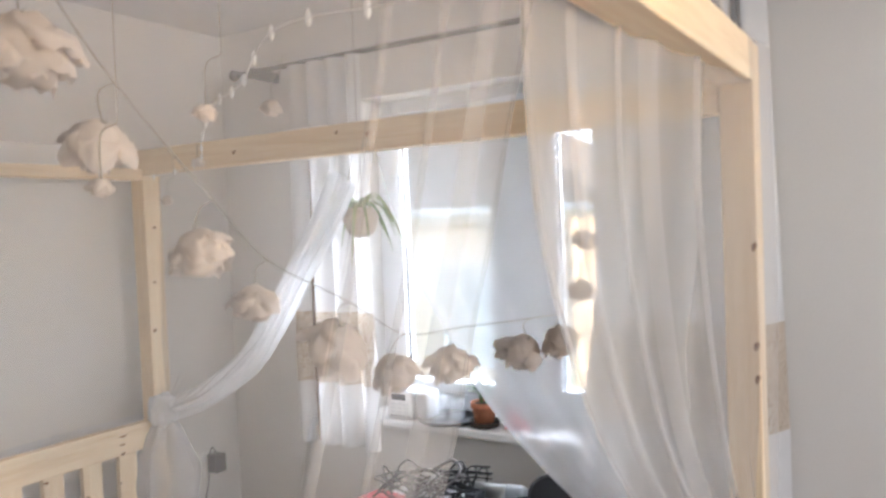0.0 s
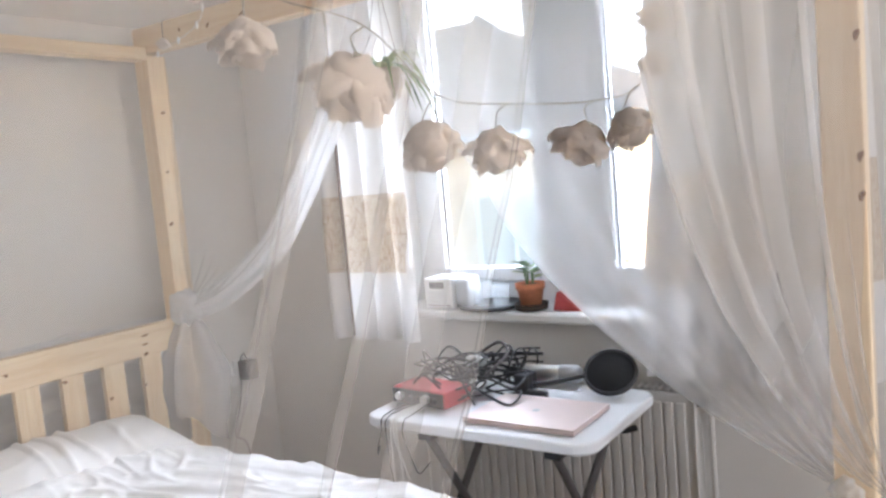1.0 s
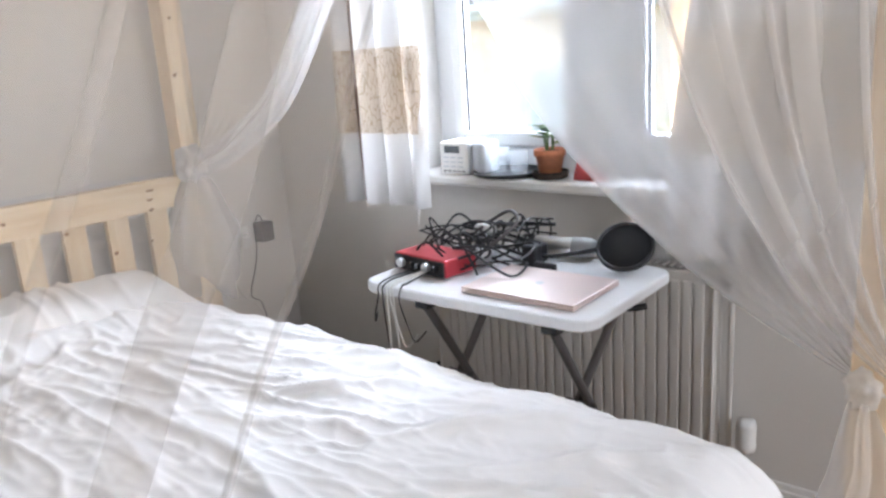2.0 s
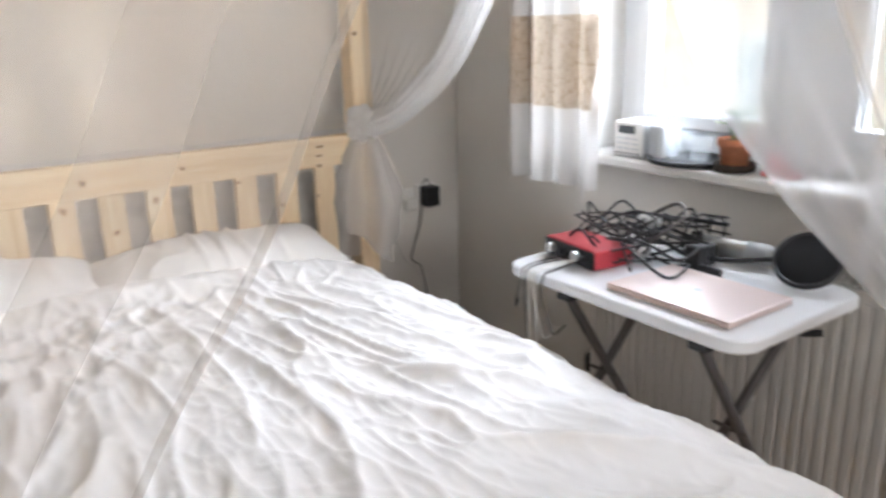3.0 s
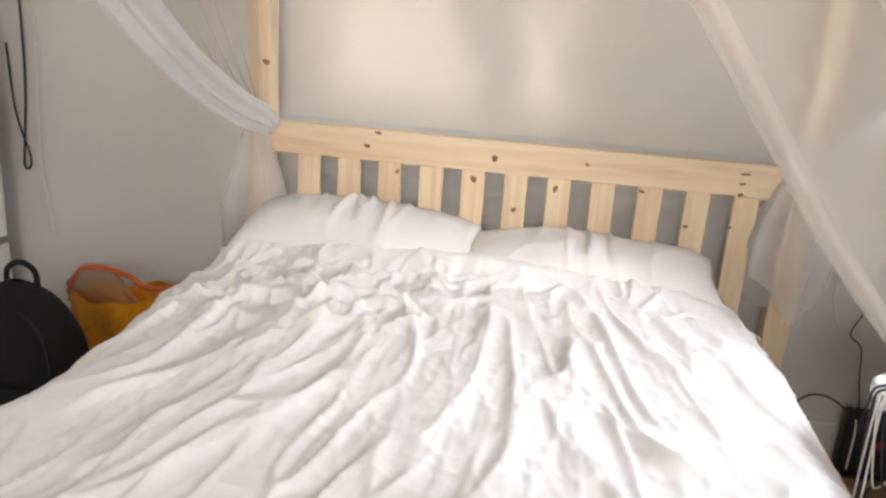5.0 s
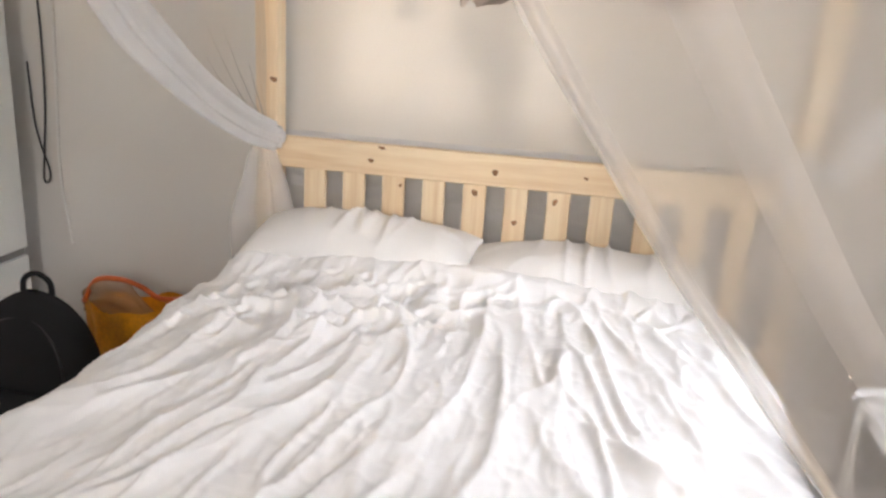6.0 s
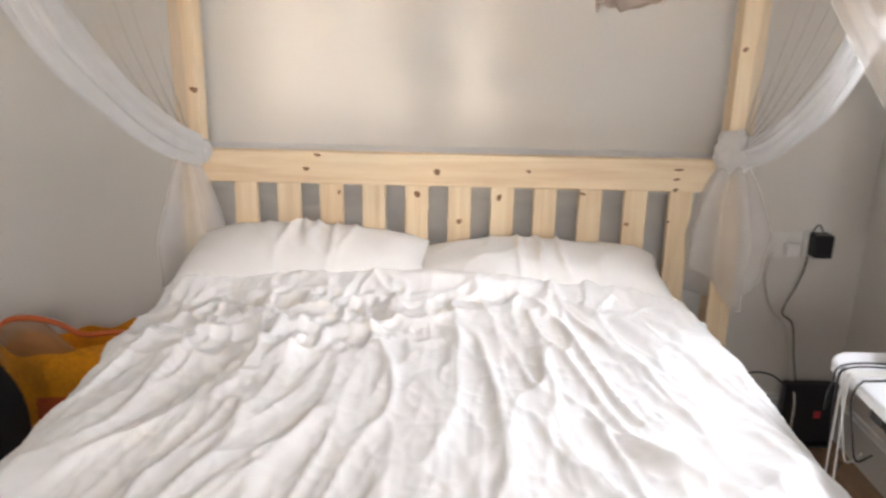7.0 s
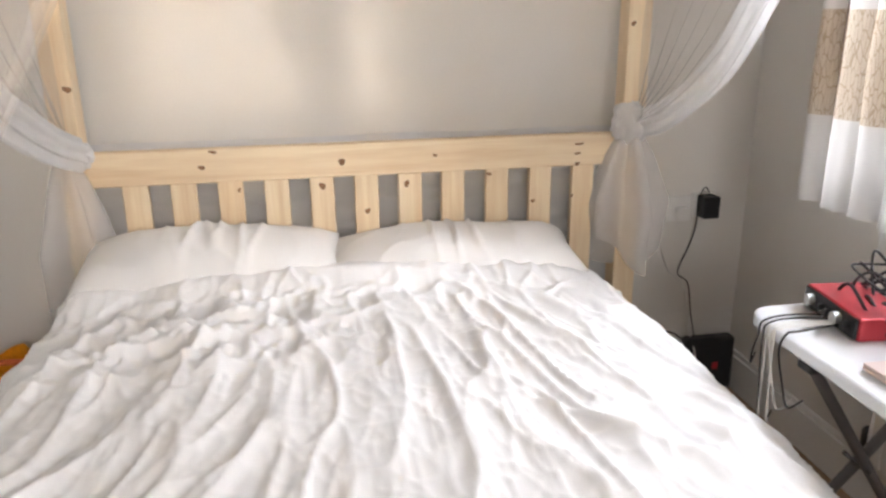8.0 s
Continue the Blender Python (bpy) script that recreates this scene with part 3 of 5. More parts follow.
build_pillow(-2.292, 0.385, 0.668, 0.68, 0.27, 0.175, radians(12), 2.3, "plump white pillow leaning on the pine headboard")
build_pillow(-2.290, 1.035, 0.648, 0.70, 0.27, 0.155, radians(10), 8.7, "flatter creased white pillow against the headboard")


# ---------------------------------------------------------------- netting
canopy = thing("bed_canopy", "white sheer mosquito-net canopy tied back to the bed posts", "canopy", at=(-1.46, 0.8, 1.9))


def net_surface(post, free, n_pleat, amp, wide, seed, power):
    """post, free: four Bezier points each, for the edge at the post and the free edge. wide: the axis of the folds."""
    a = [Vector(p) for p in post]
    b = [Vector(p) for p in free]

    def fn(u, v):
        w = u ** power
        p = bez(*a, v).lerp(bez(*b, v), w)
        ph = 2 * math.pi * n_pleat * u + 1.3 * nz(u * 3, v * 2, seed)
        k = amp * (0.45 + 0.55 * v) * (1 - 0.75 * max(0, v - 0.85) / 0.15)
        p[wide] += k * math.sin(ph)
        p[1 - wide] += (0.022 * nz(v * 4.5, seed) + 0.010 * nz(v * 11, seed + 3)) * u * math.sin(math.pi * v)
        return p

    return fn


def net_panel(name, post, free, n_pleat, amp, wide, mat, seed, power=0.75, folds=()):
    """One drape of net; folds: (from, to) shares of its width where the cloth lies double."""
    fn = net_surface(post, free, n_pleat, amp, wide, seed, power)
    drape = part(name, sheet(fn, n_pleat * 22, 92), mat, canopy, "", True)
    for k, (u0, u1) in enumerate(folds):
        off = Vector((0.004, 0, 0)) if wide == 0 else Vector((0, 0.004, 0))

        def fold(u, v, u0=u0, u1=u1, k=k, off=off):
            wob = 0.010 * nz(v * 3, seed + k)
            return fn(min(1.0, max(0.0, u0 + wob + (u1 - u0) * u * (0.75 + 0.4 * nz(v * 2.5, k + seed + 9) ** 2))), v) + off * (1 + math.sin(math.pi * u))

        part("fold", sheet(fold, 8, 80), mat, drape, "", True)
    return drape


def net_tail(tie, length, flare, seed):
    """The bunch of net that hangs below a tie."""
    t = Vector(tie)

    def fn(u, v):
        ang = 2 * math.pi * u
        r = (0.022 + (flare - 0.022) * min(1, v * 1.7) ** 0.8) * (1 + 0.38 * math.sin(5 * ang + seed) + 0.25 * nz(math.cos(ang) * 2, math.sin(ang) * 2 + v * 2, seed))
        drop = length * v * (1 + 0.16 * math.sin(2 * ang + seed) * v)
        return t + Vector((r * math.cos(ang) * 0.8 + 0.01 * nz(v * 4, seed), r * math.sin(ang) * 1.0, -drop))

    return sheet(fn, 60, 22, wrap=True)


def tie_knot(p, s, seed):
    bm_ = bmesh.new()
    bmesh.ops.create_icosphere(bm_, subdivisions=4, radius=1.0)
    for v in bm_.verts:
        d = v.co.normalized()
        f = 1 + 0.28 * nz(d.x * 2.4, d.y * 2.4, d.z * 2.4 + seed) + 0.14 * crease(d.x * 5, d.y * 5, d.z * 5 + seed, 2)
        v.co = Vector((d.x * s * 0.9, d.y * s, d.z * s * 1.15)) * f + Vector(p)
    return bm_


TOP = 1.888
YN, YS, XN = 1.628, 0.012, -0.56
# window side, head half
net_panel("side_drape", [(-2.44, YN, TOP), (-2.44, YN, 1.6), (-2.43, YN - 0.02, 1.3), (-2.40, 1.60, 1.02)],
          [(-1.58, YN, TOP), (-1.68, YN, 1.53), (-1.95, YN, 1.09), (-2.36, 1.57, 0.99)], 7, 0.010, 1, NET_THIN, 1.0, 0.6)


def swag(ctrl, r0, r1, seed):
    """The free edge of a drape, gathered into a thick white roll."""
    pts = spline(ctrl, 40)

    def fn(u, v):
        k = min(int(v * 40), 39)
        p = pts[k].lerp(pts[k + 1], v * 40 - k)
        d = (pts[k + 1] - pts[k]).normalized()
        s = d.cross(Vector((0, 1, 0))).normalized()
        o = s.cross(d)
        ang = 2 * math.pi * u
        r = (r0 + (r1 - r0) * v) * (1 + 0.22 * math.sin(7 * ang + 2 * nz(v * 2, seed)) + 0.25 * nz(math.cos(ang), math.sin(ang), v * 3 + seed))
        return p + s * r * math.cos(ang) + o * r * 0.45 * math.sin(ang)

    return sheet(fn, 70, 40, wrap=True)


part("swag", swag([(-1.585, YN, 1.74), (-1.645, YN, 1.645), (-1.755, YN, 1.49), (-1.865, YN, 1.335), (-1.985, YN - 0.01, 1.185), (-2.13, YN - 0.02, 1.085), (-2.26, YN - 0.02, 1.02), (-2.38, 1.60, 0.985)], 0.044, 0.036, 1.0), NET_DENSE, canopy, "", True)
part("tie", tie_knot((-2.385, 1.575, 0.985), 0.050, 1.0), NET_DENSE, canopy, "bunched white knot", True)
part("tail", net_tail((-2.385, 1.575, 0.96), 0.36, 0.095, 0.7), NET_TAIL, canopy, "", True)
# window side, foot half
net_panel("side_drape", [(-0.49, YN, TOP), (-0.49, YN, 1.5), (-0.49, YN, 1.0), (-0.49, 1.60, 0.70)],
          [(-1.48, YN, TOP), (-1.38, YN, 1.40), (-1.12, YN, 0.94), (-0.50, 1.60, 0.68)], 6, 0.006, 1, NET_BACKLIT, 5.0, 1.0, ((0.97, 1.0), (0.70, 0.74), (0.45, 0.50)))
part("tie", tie_knot((-0.475, 1.585, 0.68), 0.036, 4.0), NET_DENSE, canopy, "bunched white knot", True)
part("tail", net_tail((-0.475, 1.575, 0.66), 0.34, 0.06, 2.1), NET_TAIL, canopy, "", True)
# wardrobe side
net_panel("side_drape", [(-2.44, YS, TOP), (-2.44, YS, 1.6), (-2.43, YS + 0.02, 1.3), (-2.40, 0.04, 0.99)],
          [(-1.40, YS, TOP), (-1.52, YS, 1.46), (-1.86, YS + 0.03, 1.02), (-2.37, 0.07, 0.96)], 7, 0.010, 1, NET_THIN, 9.0, 0.6)
part("swag", swag([(-1.46, 0.05, 1.60), (-1.56, 0.05, 1.43), (-1.68, 0.05, 1.30), (-1.84, 0.06, 1.19), (-2.02, 0.06, 1.095), (-2.20, 0.07, 1.015), (-2.37, 0.08, 0.96)], 0.062, 0.038, 6.0), NET_DENSE, canopy, "", True)
part("tie", tie_knot((-2.385, 0.075, 0.955), 0.030, 7.0), NET_DENSE, canopy, "small white bow", True)
part("tail", net_tail((-2.40, 0.03, 0.94), 0.42, 0.085, 5.2), NET_TAIL, canopy, "", True)
net_panel("side_drape", [(-0.49, -0.07, TOP), (-0.49, -0.07, 1.5), (-0.49, -0.07, 1.0), (-0.49, -0.06, 0.70)],
          [(-1.36, -0.03, TOP), (-1.28, -0.03, 1.40), (-1.05, -0.04, 0.94), (-0.50, -0.05, 0.68)], 7, 0.012, 1, NET, 15.0, 0.8)
# foot, both halves
FT = 1.945
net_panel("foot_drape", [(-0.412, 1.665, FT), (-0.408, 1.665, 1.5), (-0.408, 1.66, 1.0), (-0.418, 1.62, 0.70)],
          [(-0.515, 0.66, FT), (XN - 0.05, 0.785, 1.43), (XN - 0.06, 1.165, 1.01), (-0.425, 1.59, 0.68)], 6, 0.010, 0, NET_FOOT_SHADED, 21.0, 0.8,
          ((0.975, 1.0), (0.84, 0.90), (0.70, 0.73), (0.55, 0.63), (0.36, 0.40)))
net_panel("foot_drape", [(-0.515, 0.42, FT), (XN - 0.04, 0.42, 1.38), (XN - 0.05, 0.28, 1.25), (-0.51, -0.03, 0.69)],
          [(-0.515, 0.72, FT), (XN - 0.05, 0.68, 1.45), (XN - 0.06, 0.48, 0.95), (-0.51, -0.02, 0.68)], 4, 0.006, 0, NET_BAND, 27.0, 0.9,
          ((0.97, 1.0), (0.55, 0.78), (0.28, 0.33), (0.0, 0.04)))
net_panel("foot_drape", [(-0.515, -0.02, FT), (XN + 0.02, -0.03, 1.5), (XN + 0.02, -0.03, 1.0), (-0.51, -0.05, 0.70)],
          [(-0.515, 0.42, FT), (XN - 0.04, 0.42, 1.38), (XN - 0.05, 0.28, 1.25), (-0.51, -0.03, 0.69)], 3, 0.008, 0, NET_THIN, 29.0, 0.9)
part("tie", tie_knot((-0.49, -0.03, 0.68), 0.034, 9.0), NET_DENSE, canopy, "bunched white knot", True)
# roof, sagging a little between the beams
part("roof_net", sheet(lambda u, v: Vector((-2.49 + 2.06 * u, -0.085 * u + (1.635 + 0.085 * u) * v, 1.897 + 0.058 * u ** 3 - 0.035 * math.sin(math.pi * u) * math.sin(math.pi * v) + 0.008 * nz(u * 7, v * 6, 2))), 50, 44), NET, canopy, "", True)
# net pushed behind the headboard
part("back_net", sheet(lambda u, v: Vector((-2.525 + 0.022 * nz(u * 6, v * 9, 3) + 0.014 * crease(u * 3 + v * 2, v * 7, 4, 2), 0.02 + 1.6 * u, 0.30 + 0.66 * v)), 90, 40), NET_DENSE, canopy, "", True)


# ---------------------------------------------------------------- curtains
def curtain(x0, x1, yc, zb, z1, z2, zt, n, seed, label, lean=0.0):
    c = thing("curtain", label, "curtain", "window curtains", at=((x0 + x1) / 2, yc, zt))

    def fn(za, zc):
        def f(u, v):
            z = za + (zc - za) * v
            k = 0.028 * (0.75 + 0.25 * nz(u * 5, z * 2, seed))
            ph = 2 * math.pi * n * u + 0.9 * nz(u * 4, z * 0.9, seed)
            spread = 1 - 0.10 * max(0, (z - 1.0))
            xm = (x0 + x1) / 2
            x = xm + ((x0 + (x1 - x0) * u) - xm) * spread + 0.010 * math.cos(ph) + lean * (1 - u) * max(0.0, z - 1.0)
            tuck = 0.050 * math.exp(-((u - 0.36) / 0.022) ** 2) + 0.030 * math.exp(-((u - 0.80) / 0.02) ** 2)
            turn = (2.085 - yc) * math.exp(-((u if x0 < -1.5 else 1 - u) / 0.05) ** 2)
            return Vector((x, yc + turn + tuck + k * math.sin(ph) + 0.012 * nz(u * 12, z * 3, seed + 2), z + 0.008 * nz(u * 6, seed) * (1 if za == zb else 0) * (1 - v)))
        return f

    part("lower_cloth", sheet(fn(zb, z1), n * 26, 14), CURTAIN, c, "white cotton hem panel", True)
    part("patterned_band", sheet(fn(z1, z2), n * 26, 14), BAND, c, "beige band printed with brown branches", True)
    part("upper_cloth", sheet(fn(z2, zt), n * 26, 30), CURTAIN, c, "white cotton upper panel", True)
    f0 = fn(zb, zt)
    # the fold's dark shade drawn as a thin brown tube on the cloth
    if n == 4:
        part("fold_shade_line", tube([f0(0.31, k / 40 * 0.80) - Vector((0, 0.005, 0)) for k in range(41)], 0.0055, 6), FOLD_SHADE, c, "dark brown line painting the shade of a fold")
    return c


curtain(-2.125, -1.730, 1.93, 0.827, 1.047, 1.300, 2.18, 4, 1.7, "white curtain with beige patterned band, drawn aside")
curtain(-1.01, -0.46, 1.98, 0.76, 1.005, 1.295, 2.18, 5, 6.1, "white curtain with beige patterned band, half drawn", 0.10)
pole = thing("curtain_pole", "dark metal curtain pole above the window", "curtain pole", at=(-1.35, 1.95, 2.2))
part("rod", tube([(-2.35, 1.95, 2.19), (-0.42, 1.95, 2.19)], 0.010, 12), BLACK, pole)
for x in (-2.36, -0.41):
    part("finial", lathe([(0.004, -0.022), (0.016, -0.014), (0.022, 0), (0.016, 0.014), (0.004, 0.022)], (x, 1.95, 2.19), 16), BLACK, pole, "", True)
for x in (-2.28, -0.50):
    part("bracket", box(x - 0.01, x + 0.01, 1.95, YW, 2.17, 2.21, 0.003), BLACK, pole)
ribbon = thing("curtain_ribbon", "narrow white curtain tie hanging beside the window", "ribbon", at=(-1.79, 2.0, 1.2))
part("strip", sheet(lambda u, v: Vector((-1.765 + 0.03 * u + 0.022 * math.sin(v * 5) + 0.012 * nz(v * 6, 2), 1.93 + 0.012 * math.sin(v * 8 + u * 3), 1.30 - 0.53 * v - 0.03 * u * v)), 6, 40), CURTAIN, ribbon, "", True)

# ---------------------------------------------------------------- radiator, pipe, sockets
rad = thing("radiator", "cream enamelled panel radiator with vertical ribs", "radiator", at=(-1.33, 2.06, 0.16))
RX0, RX1 = -1.80, -0.90
part("back_panel", box(RX0, RX1, 2.065, 2.080, 0.16, 0.70, 0.003), RADIATOR, rad)
nr = 27
for i in range(nr):
    x = RX0 + 0.02 + (RX1 - RX0 - 0.04) * (i + 0.5) / nr
    w = (RX1 - RX0 - 0.04) / nr
    part("rib", box(x - w * 0.42, x + w * 0.42, 2.021, 2.034, 0.185, 0.675, 0.004, 2), RADIATOR, rad)
part("front_panel", box(RX0, RX1, 2.026, 2.040, 0.165, 0.70, 0.004), RADIATOR, rad)
part("end_cap", box(RX0 - 0.004, RX0 + 0.002, 2.020, 2.082, 0.165, 0.705, 0.002), RADIATOR, rad)
part("end_cap", box(RX1 - 0.002, RX1 + 0.004, 2.020, 2.082, 0.165, 0.705, 0.002), RADIATOR, rad)
for i in range(44):
    x = RX0 + 0.012 + (RX1 - RX0 - 0.024) * i / 43
    part("grille_bar", box(x - 0.004, x + 0.004, 2.030, 2.078, 0.703, 0.708), RADIATOR, rad)
part("bracket", box(-1.5, -1.46, 2.078, YW, 0.25, 0.6), RADIATOR, rad)
part("bracket", box(-1.2, -1.16, 2.078, YW, 0.25, 0.6), RADIATOR, rad)
part("bleed_valve", tube([(-0.905, 2.045, 0.672), (-0.868, 2.045, 0.672)], 0.010, 10), BLACK, rad, "small dark valve")
part("valve_body", lathe([(0.012, 0), (0.02, 0.01), (0.02, 0.05), (0.014, 0.06)], (-1.83, 2.05, 0.20), 14), BLACK, rad, "dark radiator valve", True)
part("valve_tail", tube([(-1.84, 2.05, 0.22), (-1.79, 2.05, 0.22)], 0.008, 8), BLACK, rad)
part("thermostat_head", lathe([(0.010, 0), (0.024, 0.004), (0.026, 0.02), (0.024, 0.024), (0.025, 0.07), (0.022, 0.085), (0.004, 0.088)], (-0.815, 2.045, 0.235), 18), TRIM, rad, "white ribbed thermostat knob", True)
part("thermostat_tail", tube([(-0.895, 2.05, 0.20), (-0.815, 2.048, 0.20), (-0.815, 2.046, 0.24)], 0.009, 10), SILVER, rad)
part("pipe", tube([(-0.862, 2.05, 0.0), (-0.862, 2.05, 0.66), (-0.868, 2.047, 0.672)], 0.008, 10), RADIATOR, rad)


def socket(x, y, z, axis, label, w=0.146):
    s = thing("wall_socket", label, "socket", "wall sockets", at=(x, y, z))
    d = 0.010
    if axis == 0:
        part("plate", box(x, x + d, y - w / 2, y + w / 2, z - 0.043, z + 0.043, 0.003), TRIM, s)
        for k in (-0.036, 0.036):
            part("switch", box(x + d, x + d + 0.004, y + k - 0.006, y + k + 0.006, z + 0.012, z + 0.03, 0.001), TRIM, s)
    else:
        part("plate", box(x - w / 2, x + w / 2, y - d, y, z - 0.043, z + 0.043, 0.003), TRIM, s)
        for k in (-0.036, 0.036):
            part("switch", box(x + k - 0.006, x + k + 0.006, y - d - 0.004, y - d, z + 0.012, z + 0.03, 0.001), TRIM, s)
            part("pin_hole", box(x + k - 0.003, x + k + 0.003, y - d - 0.001, y - d + 0.002, z - 0.02, z - 0.008), BLACK, s)
    return s


socket(XW, 1.825, 0.66, 0, "white double wall socket beside the bed")
plug1 = thing("power_adapter", "black mains adapter plugged into the wall", "adapter", at=(XW, 1.94, 0.67))
part("body", box(XW + 0.012, XW + 0.066, 1.915, 1.972, 0.634, 0.708, 0.006, 3), BLACK, plug1)
part("rating_label", box(XW + 0.020, XW + 0.058, 1.9715, 1.9735, 0.645, 0.69), BARS, plug1, "pale grey printed label")
part("plate", box(XW, XW + 0.012, 1.90, 1.985, 0.627, 0.713, 0.003), TRIM, plug1)
plug2 = thing("white_plug", "white mains plug in the socket", "plug", at=(XW, 1.86, 0.65))
part("body", box(XW + 0.0105, XW + 0.045, 1.838, 1.885, 0.625, 0.672, 0.010, 3), TRIM, plug2)
cord = thing("adapter_cord", "thin black cable hanging down the wall", "cable", at=(XW, 1.93, 0.4))
part("lead", tube(spline([(XW + 0.03, 1.95, 0.708), (XW + 0.035, 1.93, 0.735), (XW + 0.03, 1.915, 0.70), (XW + 0.02, 1.915, 0.60), (XW + 0.015, 1.90, 0.53), (XW + 0.02, 1.865, 0.44), (XW + 0.03, 1.90, 0.40), (XW + 0.05, 1.91, 0.30), (XW + 0.07, 1.92, 0.22)], 60), 0.0023, 6), CABLE, cord)
cord2 = thing("mains_cable", "thin white cable hanging down the wall", "cable", at=(XW, 1.84, 0.4))
part("lead", tube(spline([(XW + 0.03, 1.80, 0.64), (XW + 0.02, 1.795, 0.55), (XW + 0.02, 1.83, 0.45), (XW + 0.03, 1.89, 0.38), (XW + 0.06, 1.91, 0.22), (XW + 0.115, 1.905, 0.17), (XW + 0.13, 1.90, 0.04)], 50), 0.0028, 6), WHITE_CABLE, cord2)
router = thing("router", "black broadband router standing on the floor", "router", at=(-2.52, 1.98, 0))
part("case", box(XW + 0.045, XW + 0.095, 1.885, 2.065, 0.006, 0.215, 0.012, 3), BLACK, router)
part("badge", box(XW + 0.0945, XW + 0.0965, 1.985, 2.005, 0.10, 0.125, 0.0005), RED, router, "small dull red badge")
part("foot", box(XW + 0.03, XW + 0.115, 1.90, 2.05, 0.0, 0.010, 0.003), BLACK, router)
part("aerial_lead", tube(spline([(XW + 0.05, 1.89, 0.20), (XW + 0.06, 1.84, 0.235), (XW + 0.05, 1.78, 0.235), (XW + 0.04, 1.74, 0.18), (XW + 0.04, 1.72, 0.05)], 24), 0.003, 6), CABLE, router)

# ---------------------------------------------------------------- folding table
TX0, TX1, TY0, TY1, TZ = -1.62, -0.965, 1.51, 1.95, 0.728
table = thing("folding_table", "small folding table with white top and grey crossed legs", "table", at=((TX0 + TX1) / 2, (TY0 + TY1) / 2, 0))


def rounded_slab(x0, x1, y0, y1, z0, z1, r, lip):
    bm_ = bmesh.new()
    cs = []
    for (cx, cy, a0) in ((x1 - r, y1 - r, 0), (x0 + r, y1 - r, 90), (x0 + r, y0 + r, 180), (x1 - r, y0 + r, 270)):
        for k in range(9):
            a = radians(a0 + 90 * k / 8)
            cs.append((cx, cy, math.cos(a), math.sin(a)))
    rings = []
    for off, z in ((-lip, z0), (0, z0 + lip), (0, z1 - lip), (-lip * 0.3, z1 - lip * 0.3), (-lip, z1)):
        rings.append([bm_.verts.new((cx + (r + off) * c, cy + (r + off) * s, z)) for cx, cy, c, s in cs])
    n_ = len(cs)
    for a, b in zip(rings, rings[1:]):
        for k in range(n_):
            bm_.faces.new((a[k], a[(k + 1) % n_], b[(k + 1) % n_], b[k]))
    bm_.faces.new(rings[0][::-1])
    bm_.faces.new(rings[-1])
    return bm_


part("tabletop", rounded_slab(TX0, TX1, TY0, TY1, TZ - 0.028, TZ, 0.055, 0.006), TABLE, table, "white laminate top with rounded corners")
for x in (TX0 + 0.20, TX1 - 0.10):
    part("leg", tube([(x, TY0 + 0.02, TZ - 0.034), (x, TY1 + 0.03, 0.012)], 0.011, 12), LEG, table)
    part("leg", tube([(x + 0.03, TY1 - 0.15, TZ - 0.034), (x - 0.15, TY0 - 0.005, 0.012)], 0.011, 12), LEG, table)
    part("pivot", tube([(x - 0.06, TY0 + 0.17, 0.455), (x + 0.02, TY0 + 0.17, 0.455)], 0.0045, 10), LEG, table)
    part("bracket", box(x - 0.02, x + 0.02, TY0 + 0.005, TY0 + 0.05, TZ - 0.045, TZ - 0.027, 0.003), BLACK, table)
    part("foot", tube([(x, TY1 + 0.0295, 0.014), (x, TY1 + 0.034, 0.0)], 0.013, 10), BLACK, table)
    part("foot", tube([(x - 0.149, TY0 - 0.004, 0.014), (x - 0.151, TY0 - 0.008, 0.0)], 0.013, 10), BLACK, table)
part("crossbar", tube([(TX0 + 0.20, TY1 + 0.022, 0.03), (TX1 - 0.10, TY1 + 0.022, 0.03)], 0.009, 10), LEG, table)
part("crossbar", tube([(TX0 + 0.05, TY0 + 0.002, 0.03), (TX1 - 0.25, TY0 + 0.002, 0.03)], 0.009, 10), LEG, table)
part("catch", tube(spline([(TX1 - 0.10, TY0 + 0.20, TZ - 0.035), (TX1 - 0.03, TY0 + 0.24, TZ - 0.045), (TX1 + 0.005, TY0 + 0.26, TZ - 0.040)], 8), 0.008, 8), BLACK, table, "black plastic catch")

laptop = thing("laptop", "closed rose-gold aluminium laptop on the table", "laptop", at=(-1.19, 1.68, TZ))
lap = part("lower_case", box(-1.325, -1.025, 1.553, 1.767, TZ + 0.001, TZ + 0.009, 0.003, 2), ROSE, laptop)
part("lid", box(-1.325, -1.025, 1.553, 1.767, TZ + 0.0098, TZ + 0.0155, 0.0025, 2), ROSE, laptop)
part("emblem", lathe([(0.010, 0), (0.010, 0.0004), (0.002, 0.0006)], (-1.175, 1.66, TZ + 0.0154), 20), SILVER, laptop, "plain round shiny emblem")
# audio interface
inter = thing("audio_interface", "red metal audio interface with black front panel", "audio interface", at=(-1.47, 1.66, TZ))
ang = radians(-7)
rot = Matrix.Rotation(ang, 4, "Z")


def turned(bm_, centre):
    for v in bm_.verts:
        v.co = rot @ v.co + Vector(centre)
    return bm_


IC = (-1.508, 1.680, TZ)
part("case", turned(box(-0.095, 0.095, -0.052, 0.060, 0.002, 0.047, 0.004), IC), RED, inter)
part("front_panel", turned(box(-0.093, 0.093, -0.058, -0.0525, 0.004, 0.045, 0.003), IC), BLACK, inter, "black front panel")
